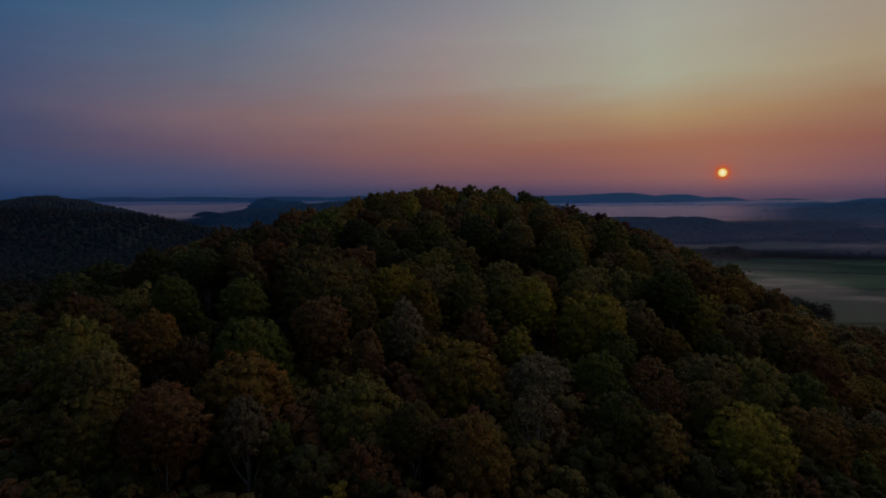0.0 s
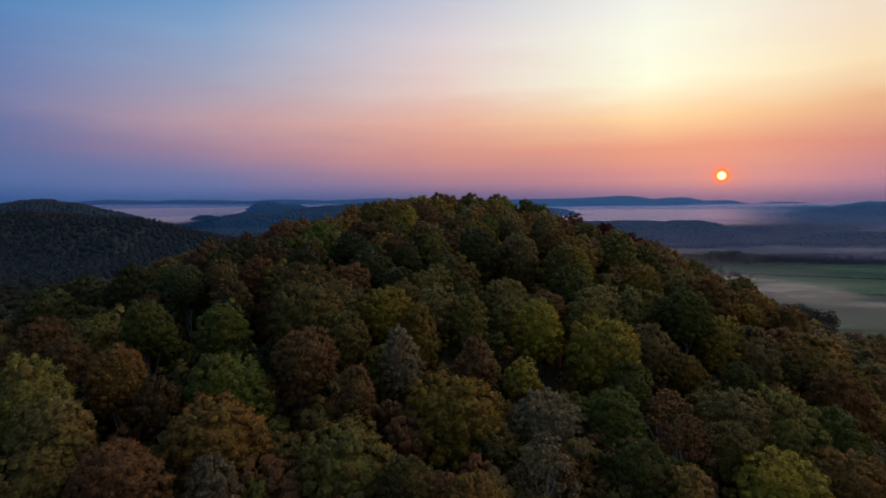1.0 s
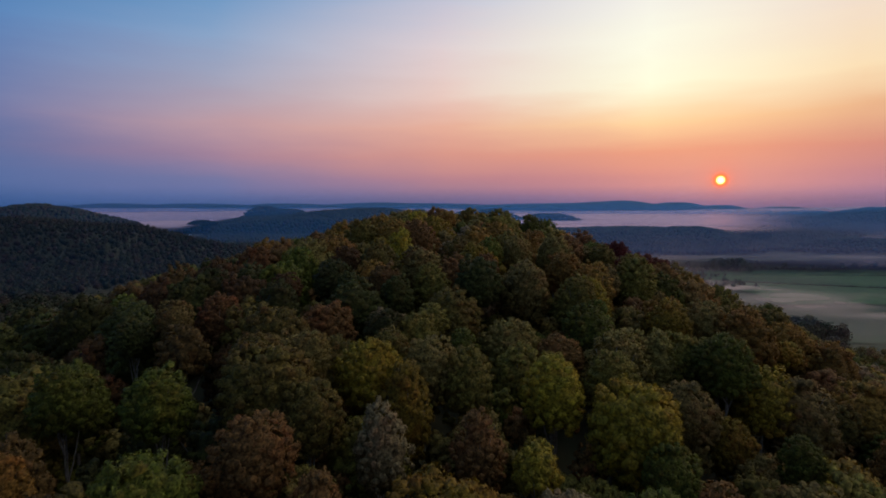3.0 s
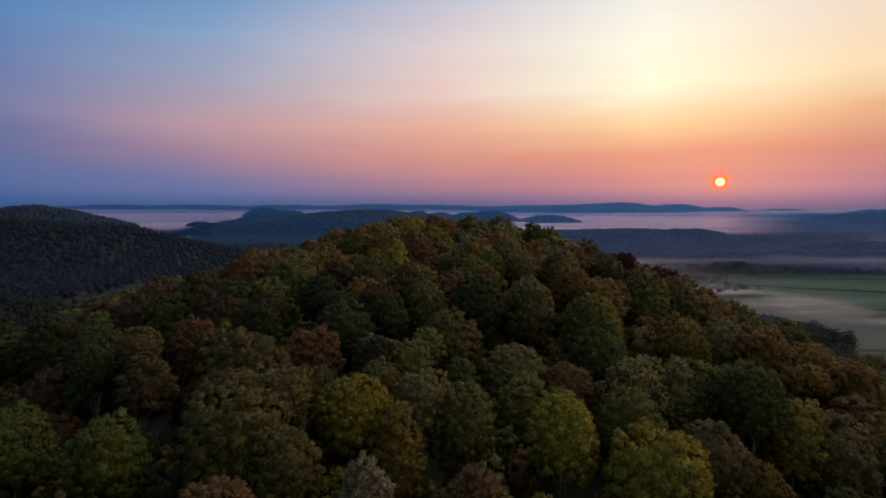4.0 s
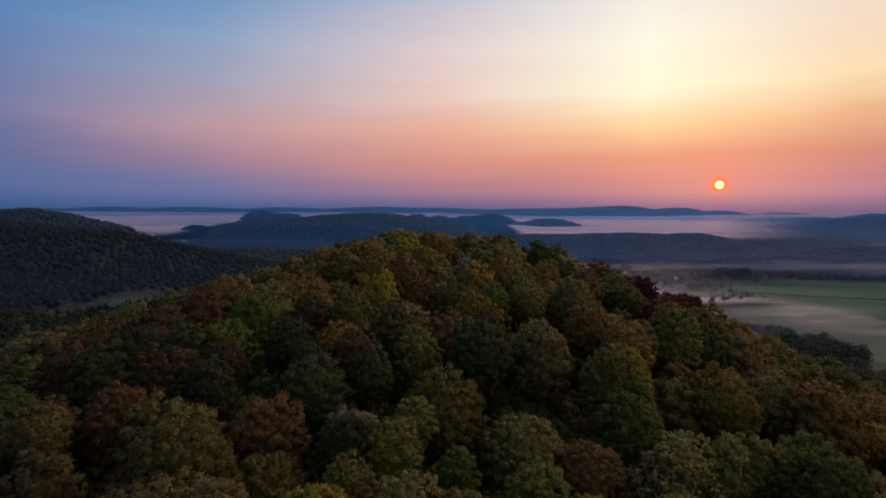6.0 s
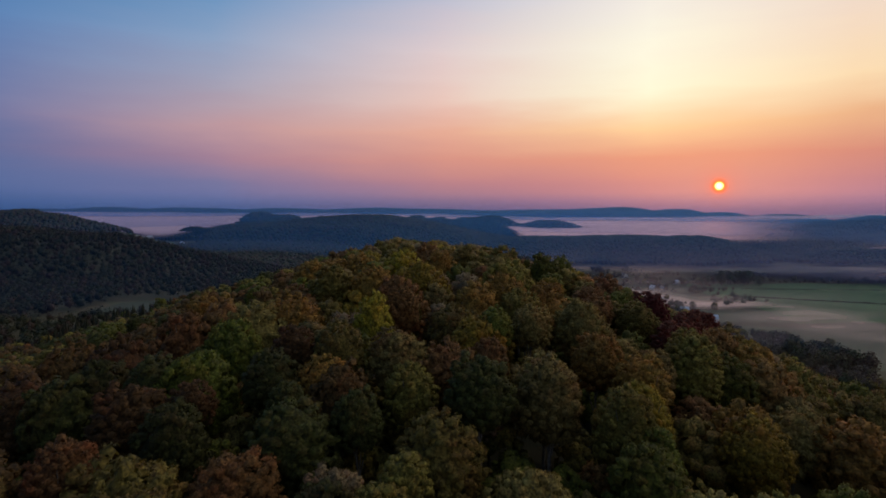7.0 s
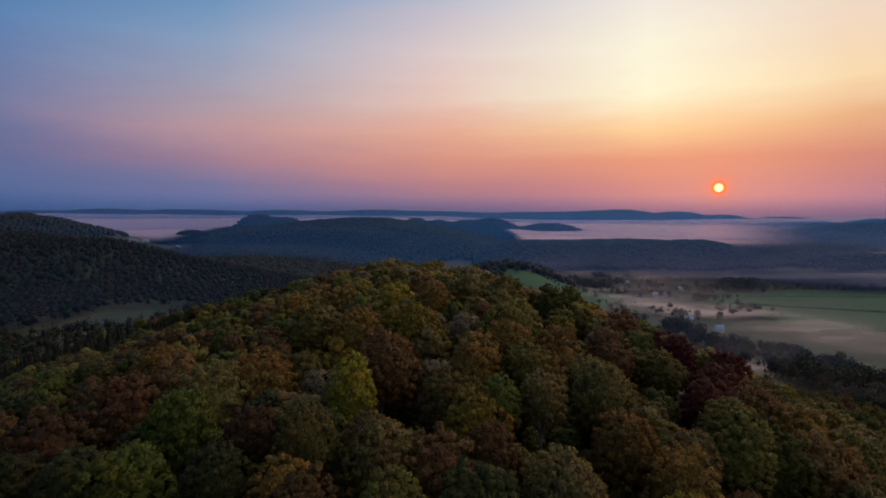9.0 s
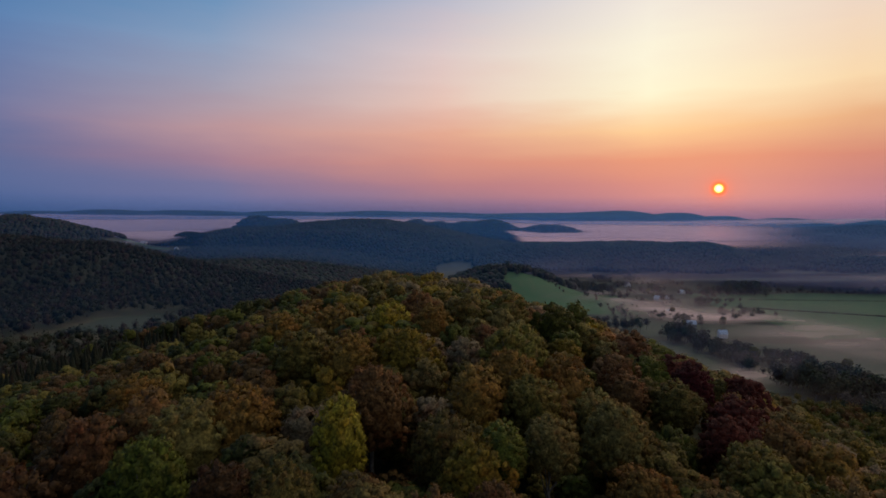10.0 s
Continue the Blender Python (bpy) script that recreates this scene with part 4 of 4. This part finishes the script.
def house(x, y, turn, width, length, eaves, rise, wall, roof, label, category="house", chimney=True):
    """A gabled house: walls, two-sided roof with overhang, windows, door, chimney."""
    root = new("house" if category == "house" else category)
    root.matrix_world = pose(x, y, land1(x, y) - 0.1, 0, 0, turn)
    w, l = width / 2, length / 2
    bm = bmesh.new()
    vs = [bm.verts.new(p) for p in ((-w, -l, 0), (w, -l, 0), (w, l, 0), (-w, l, 0), (-w, -l, eaves), (w, -l, eaves), (w, l, eaves), (-w, l, eaves), (0, -l, eaves + rise), (0, l, eaves + rise))]
    for f in ((0, 1, 5, 8, 4), (2, 3, 7, 9, 6), (1, 2, 6, 5), (3, 0, 4, 7), (3, 2, 1, 0)):
        bm.faces.new([vs[i] for i in f])
    part("wall", bm, wall, root)
    bm = bmesh.new()
    o, th = 0.5, 0.22
    ww, drop = w + o, rise * o / w
    prof = [(-ww, eaves - drop), (0, eaves + rise), (ww, eaves - drop), (ww, eaves - drop + th), (0, eaves + rise + th), (-ww, eaves - drop + th)]
    ends = [[bm.verts.new((px, s * (l + o), pz + 0.02)) for px, pz in prof] for s in (-1, 1)]
    for i in range(6):
        j = (i + 1) % 6
        bm.faces.new((ends[0][i], ends[0][j], ends[1][j], ends[1][i]))
    for e in ends:
        bm.faces.new((e[0], e[1], e[4], e[5]))
        bm.faces.new((e[1], e[2], e[3], e[4]))
    bmesh.ops.recalc_face_normals(bm, faces=bm.faces)
    part("roof", bm, roof, root)
    for side in (-1, 1):
        for k in range(max(2, int(length / 3.5))):
            yy = -l + (k + 0.5) * length / max(2, int(length / 3.5))
            bm = bmesh.new()
            box(bm, side * w - 0.03, side * w + 0.05, yy - 0.6, yy + 0.6, 0.95, 2.45)
            window = part("window", bm, TRIM, root)
            bm = bmesh.new()
            box(bm, side * w - 0.02, side * w + 0.065, yy - 0.5, yy + 0.5, 1.05, 2.35)
            part("pane", bm, PANE, window)
    for xx in (-w / 2, w / 2):
        bm = bmesh.new()
        box(bm, xx - 0.55, xx + 0.55, -l - 0.05, -l + 0.03, 0.95, 2.45)
        window = part("window", bm, TRIM, root)
        bm = bmesh.new()
        box(bm, xx - 0.45, xx + 0.45, -l - 0.065, -l + 0.02, 1.05, 2.35)
        part("pane", bm, PANE, window)
    bm = bmesh.new()
    box(bm, -0.5, 0.5, -l - 0.06, -l + 0.03, 0, 2.05)
    part("door", bm, TRIM, root)
    if chimney:
        bm = bmesh.new()
        box(bm, -0.4, 0.4, l * 0.3 - 0.4, l * 0.3 + 0.4, eaves + rise * 0.5, eaves + rise + 1.1)
        part("chimney", bm, BRICK, root)
    return tagged(root, label, category, "houses of the village")


house(400, 1290, 12, 10, 16, 5.5, 5.0, WHITE, SLATE, "white gabled farmhouse with a dark shingle roof")
house(412, 1205, 80, 9, 20, 4.0, 3.5, CREAM, SLATE, "long cream farm building with a dark roof", chimney=False)
house(393, 1100, 30, 8, 11, 5.0, 4.0, WHITE, PALE_TIN, "small white house with a pale metal roof")
house(416, 1114, -40, 8, 10, 4.6, 3.6, WHITE, SLATE, "small white house with a dark roof")
house(358, 956, 65, 8, 12, 4.6, 3.8, CREAM, PALE_TIN, "cream cottage with a pale roof in the mist")
house(350, 866, 78, 8, 11, 5.2, 4.2, WHITE, TIN, "white house with a pale blue metal roof")
house(360, 800, 84, 8, 10, 5.5, 4.5, WHITE, TIN, "white house with a blue metal roof beside a tall tree")
house(470, 1180, 20, 8, 12, 4.6, 3.8, WHITE, PALE_TIN, "white house with a pale roof at the field edge")
house(300, 1330, 50, 9, 12, 5.0, 4.2, WHITE, SLATE, "white house with a dark roof near the knoll")
house(379, 678, 70, 6, 14, 3.0, 2.0, CREAM, PALE_TIN, "low shed with a pale metal roof among trees", "shed", chimney=False)
house(376, 652, 75, 5, 10, 2.8, 1.8, WHITE, PALE_TIN, "small white shed with a pale roof beside a pasture", "shed", chimney=False)
house(-742, 1705, 40, 9, 14, 4.5, 4.0, WHITE, PALE_TIN, "white farmhouse in a distant upland clearing")
house(-838, 1712, 70, 9, 18, 4.5, 4.0, WHITE, PALE_TIN, "white barn in a distant upland clearing", "barn", chimney=False)



def low_hedge(x0, y0, x1, y1, height, label):
    """A clipped hedge: an uneven ridge of leaves along a line."""
    n = int(math.hypot(x1 - x0, y1 - y0) / 3)
    rng = np.random.default_rng(88)
    v = []
    for i in range(n + 1):
        x, y = x0 + (x1 - x0) * i / n, y0 + (y1 - y0) * i / n
        g, h = land1(x, y), height * rng.uniform(0.55, 1.15)
        v += [(x, y - 1.8, g - 0.1), (x, y - 1.3, g + h * 0.8), (x, y, g + h), (x, y + 1.3, g + h * 0.8), (x, y + 1.8, g - 0.1)]
    ob = new("field_hedge", mesh_from("field_hedge", v, grid_faces(n + 1, 5).tolist(), LEAF["conifer"]))
    return tagged(ob, label, "hedge", kind="stuff")


low_hedge(492, 1025, 1000, 800, 2.6, "low dark hedge crossing the green field")
low_hedge(560, 1110, 900, 1085, 1.6, "thin dark hedge line at the back of the green field")



def grove(name, items, label, seed):
    """Small trees joined into one mesh: x, y, crown radius, height, hue."""
    hues = sorted({i[4] for i in items})
    protos = [crown_arrays(np.random.default_rng(seed + k), 1.0, 2.2, 22, 260, 0.26, 0.9, 0.0, 0.15, 0.6, 0.7, False)[:2] for k in range(6)]
    stem = [np.array(q) for q in tube([(0, 0, 0), (0.1, 0, 0.5), (0, 0, 1)], [0.05, 0.035, 0.02], 5)]
    rng = np.random.default_rng(seed)
    V, F, M, count = [], [], [], 0
    for x, y, r, h, hue in items:
        g = land1(x, y) - 0.2
        v, f = protos[rng.integers(6)]
        an = rng.uniform(0, 6.28)
        tall = min(2.2 * r, h * 0.92) / 2.2
        w = np.stack([(v[:, 0] * math.cos(an) - v[:, 1] * math.sin(an)) * r + x, (v[:, 0] * math.sin(an) + v[:, 1] * math.cos(an)) * r + y, v[:, 2] * tall + g + h - 2.2 * tall], 1)
        V += [w, stem[0] * np.array([h * 0.5, h * 0.5, h * 0.9]) + np.array([x, y, g])]
        F += [[q + count for q in t] for t in f] + [[int(q) + count + len(v) for q in t] for t in stem[1]]
        M += [hues.index(hue)] * len(f) + [len(hues)] * len(stem[1])
        count += len(v) + len(stem[0])
    me = mesh_from(name, np.concatenate(V), F, [GREYED_VALLEY_LEAF[q] for q in hues] + [BARK])
    me.polygons.foreach_set("material_index", M)
    return tagged(new(name, me), label, "trees", kind="stuff")


rng = np.random.default_rng(77)
# muted leaf hues: the haze before these trees is put into their colour
GREYED_VALLEY_LEAF = {
    "olive": foliage("valley_olive_leaves", (0.074, 0.068, 0.034), (0.104, 0.094, 0.046), (0.060, 0.056, 0.032), True),
    "rust": foliage("valley_brown_leaves", (0.084, 0.060, 0.042), (0.116, 0.080, 0.052), (0.066, 0.050, 0.038), True),
    "tan": foliage("valley_greyed_tan_leaves", (0.090, 0.078, 0.062), (0.126, 0.108, 0.084), (0.074, 0.066, 0.056), True),
    "green": foliage("valley_green_leaves", (0.048, 0.062, 0.034), (0.070, 0.086, 0.044), (0.040, 0.052, 0.032), True),
}
VALLEY = ["olive", "rust", "tan", "green", "green", "tan", "olive"]
# lines and belts of trees: from x, y to x, y, number, height
BELTS = [
    (95, 1150, 225, 1185, 26, 12),
    (294, 785, 309, 715, 16, 15),
    (307, 707, 387, 658, 34, 10),
    (312, 595, 332, 605, 6, 15),
    (327, 582, 361, 550, 22, 16),
    (351, 612, 386, 585, 18, 13),
    (210, 864, 257, 853, 11, 10),
    (281, 1170, 332, 1186, 10, 13),
    (365, 1269, 391, 1297, 4, 10),
    (395, 1172, 448, 1211, 8, 12),
    (315, 927, 370, 937, 7, 8),
    (297, 810, 298, 779, 5, 8),
    (452, 1083, 522, 1065, 10, 7),
    (503, 1173, 503, 1123, 6, 12),
    (523, 1158, 620, 1197, 18, 17),
    (192, 1154, 230, 1113, 8, 4),
    (326, 539, 339, 510, 12, 12),
    (470, 1346, 525, 1299, 8, 9),
    (602, 1238, 716, 1274, 10, 9),
    (307, 679, 318, 647, 9, 11),
    (291, 1011, 324, 975, 5, 6),
    (262, 845, 271, 853, 3, 13),
    (289, 1324, 306, 1296, 4, 10),
]
items = []
for x0, y0, x1, y1, n, h in BELTS:
    for _ in range(n * 2):
        u, hh = rng.uniform(0, 1), 1.5 * h * rng.uniform(0.62, 1.15)
        items.append((x0 + (x1 - x0) * u + rng.normal(0, 7), y0 + (y1 - y0) * u + rng.normal(0, 14), hh * rng.uniform(0.32, 0.45), hh, VALLEY[rng.integers(len(VALLEY))]))
for _ in range(34):
    # gardens and thickets between the houses
    cx, cy, h = rng.uniform(265, 490), rng.uniform(850, 1400), rng.uniform(8, 17)
    for _ in range(7):
        hh = h * rng.uniform(0.55, 1.1)
        items.append((cx + rng.normal(0, 9), cy + rng.normal(0, 14), hh * rng.uniform(0.34, 0.46), hh, VALLEY[rng.integers(len(VALLEY))]))
grove("valley_trees", items, "brown and olive trees along the misty village, greyed for haze", 501)
items = []
for k in range(110):
    x = 610 + k * 7.5 + rng.uniform(-5, 5)
    hh = float(rng.choice([5, 6, 7, 8, 9, 12, 16]))
    items.append((x, 1204 - 0.08 * (x - 610) + rng.normal(0, 3), hh * 0.55, hh, ("olive", "green", "rust")[rng.integers(3)]))
grove("hedgerow", items, "uneven dark hedgerow between two fields", 502)
for x, y, r, top, hue, shape in ((383, 846, 5.2, 19, "grey", "round"), (322, 826, 2.6, 18, "green", "oval"), (312, 1218, 6, 15, "rust", "round"), (328, 1222, 5, 16, "green", "round"),
                                 (395, 1152, 5, 15, "green", "round"), (338, 690, 7, 15, "green", "broad"), (402, 640, 6, 16, "green", "round"), (360, 955, 5, 13, "tan", "round")):
    tree(x, y, land1(x, y) + top, r, hue, shape, 1, fine=COARSE, group="valley trees")


# ---------- mist ----------
def fog_top(x, y):
    d = np.hypot(x, y - 96)
    lower = ramp01(x / np.maximum(y, 1), -0.06, 0.20)
    return 73 - 33 * lower + (0.0145 + 0.0012 * lower) * (d - 1500) + 3 * fbm(x / 300, y / 300, 31)


def fog_density(x, y):
    thick = fog_top(x, y) - land(x, y)
    side = x / np.maximum(y, 1)
    behind = (760 * ramp01(side, -0.47, -0.34) + 850 * ramp01(side, -0.24, -0.17)) * (1 - ramp01(side, 0.08, 0.16))
    near_edge = ramp01(np.hypot(x, y) - 0.35 * np.maximum(x, 0) - behind, 1640, 1960)
    south = 1 - ramp01(side, 0.44, 0.66) * (1 - ramp01(y, 3600, 4200))
    return 0.96 * (1 - np.exp(-np.maximum(thick, 0) / 16)) * near_edge * south


fog = sheet("fog_sea", graded(-4000, 4000, -1600, 1600, 25, 60), graded(1150, 4760, 1150, 2800, 25, 50), fog_top, FOG, fog_density)
tagged(fog, "pale lavender fog filling the far valleys", "fog", kind="stuff")


def low_mist(name, z, seed, dens, xa, xb, ya, yb):
    def thick(x, y):
        n = np.clip(0.55 + 0.75 * fbm(x / 110, y / 70, seed), 0.0, 1.4)
        edge = ramp01(x, xa, xa + 80) * (1 - ramp01(x, xb - 200, xb)) * ramp01(y, ya, ya + 60) * (1 - ramp01(y, yb - 100, yb))
        return np.clip(dens(x, y) * n * edge * ramp01(z - land(x, y), 0, 6), 0, 0.95)
    ob = sheet(name, np.arange(xa, xb + 1, 14), np.arange(ya, yb + 1, 14), lambda x, y: z + 2 * value_noise(x / 60, y / 60, seed), MIST, thick)
    return tagged(ob, "thin pinkish ground mist drifting over the valley floor", "mist", kind="stuff")


def bank(x, y, x0, y0, x1, y1, width):
    """1 on the line through two points, fading to both sides."""
    nx, ny = y1 - y0, x0 - x1
    w = ((x - x0) * nx + (y - y0) * ny) / math.hypot(nx, ny)
    return np.exp(-(w / width) ** 2)


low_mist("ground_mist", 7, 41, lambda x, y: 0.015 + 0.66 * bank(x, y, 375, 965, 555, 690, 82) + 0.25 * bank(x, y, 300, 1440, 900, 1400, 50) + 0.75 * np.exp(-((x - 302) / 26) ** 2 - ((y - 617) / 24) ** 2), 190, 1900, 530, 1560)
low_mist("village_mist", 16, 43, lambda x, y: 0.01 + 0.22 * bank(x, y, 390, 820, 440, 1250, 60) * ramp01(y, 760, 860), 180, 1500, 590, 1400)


# Upright see-through sheets, added in place of haze through the air.
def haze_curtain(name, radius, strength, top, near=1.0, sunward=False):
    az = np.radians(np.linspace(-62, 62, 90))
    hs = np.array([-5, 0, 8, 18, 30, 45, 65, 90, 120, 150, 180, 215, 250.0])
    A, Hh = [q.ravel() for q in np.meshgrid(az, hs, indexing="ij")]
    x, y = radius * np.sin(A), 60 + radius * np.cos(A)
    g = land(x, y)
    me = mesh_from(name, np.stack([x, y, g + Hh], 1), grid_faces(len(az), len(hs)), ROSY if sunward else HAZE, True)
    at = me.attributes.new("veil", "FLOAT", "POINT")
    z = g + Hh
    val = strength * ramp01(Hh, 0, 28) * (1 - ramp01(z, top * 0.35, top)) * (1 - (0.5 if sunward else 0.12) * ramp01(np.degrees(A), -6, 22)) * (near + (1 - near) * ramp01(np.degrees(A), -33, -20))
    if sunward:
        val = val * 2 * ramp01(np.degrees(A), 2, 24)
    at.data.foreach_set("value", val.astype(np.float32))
    return tagged(new(name, me), "translucent sheet tinted rosy to stand for sunlit haze" if sunward else "translucent sheet tinted blue to stand for haze in the valley air", "haze", kind="stuff")


def mist_curtain(name, radius, a0, a1, strength, top):
    az = np.radians(np.linspace(a0, a1, 120))
    hs = np.array([-3, 0, 3, 7, 12, 18, 26, 36, 50, 70.0])
    A, Hh = [q.ravel() for q in np.meshgrid(az, hs, indexing="ij")]
    x, y = radius * np.sin(A), 60 + radius * np.cos(A)
    g = land(x, y)
    me = mesh_from(name, np.stack([x, y, g + Hh], 1), grid_faces(len(az), len(hs)), MIST, True)
    at = me.attributes.new("veil", "FLOAT", "POINT")
    n = np.clip(0.6 + 0.6 * fbm(x / 90, Hh / 25 + y / 200, 61), 0, 1.3)
    ends = ramp01(np.degrees(A), a0, a0 + 6) * (1 - ramp01(np.degrees(A), a1 - 6, a1))
    at.data.foreach_set("value", (strength * n * ends * ramp01(Hh, 0, 7) * (1 - ramp01(g + Hh, top * 0.2, top))).astype(np.float32))
    return tagged(new(name, me), "soft pink mist hanging along the foot of the hill", "mist", kind="stuff")


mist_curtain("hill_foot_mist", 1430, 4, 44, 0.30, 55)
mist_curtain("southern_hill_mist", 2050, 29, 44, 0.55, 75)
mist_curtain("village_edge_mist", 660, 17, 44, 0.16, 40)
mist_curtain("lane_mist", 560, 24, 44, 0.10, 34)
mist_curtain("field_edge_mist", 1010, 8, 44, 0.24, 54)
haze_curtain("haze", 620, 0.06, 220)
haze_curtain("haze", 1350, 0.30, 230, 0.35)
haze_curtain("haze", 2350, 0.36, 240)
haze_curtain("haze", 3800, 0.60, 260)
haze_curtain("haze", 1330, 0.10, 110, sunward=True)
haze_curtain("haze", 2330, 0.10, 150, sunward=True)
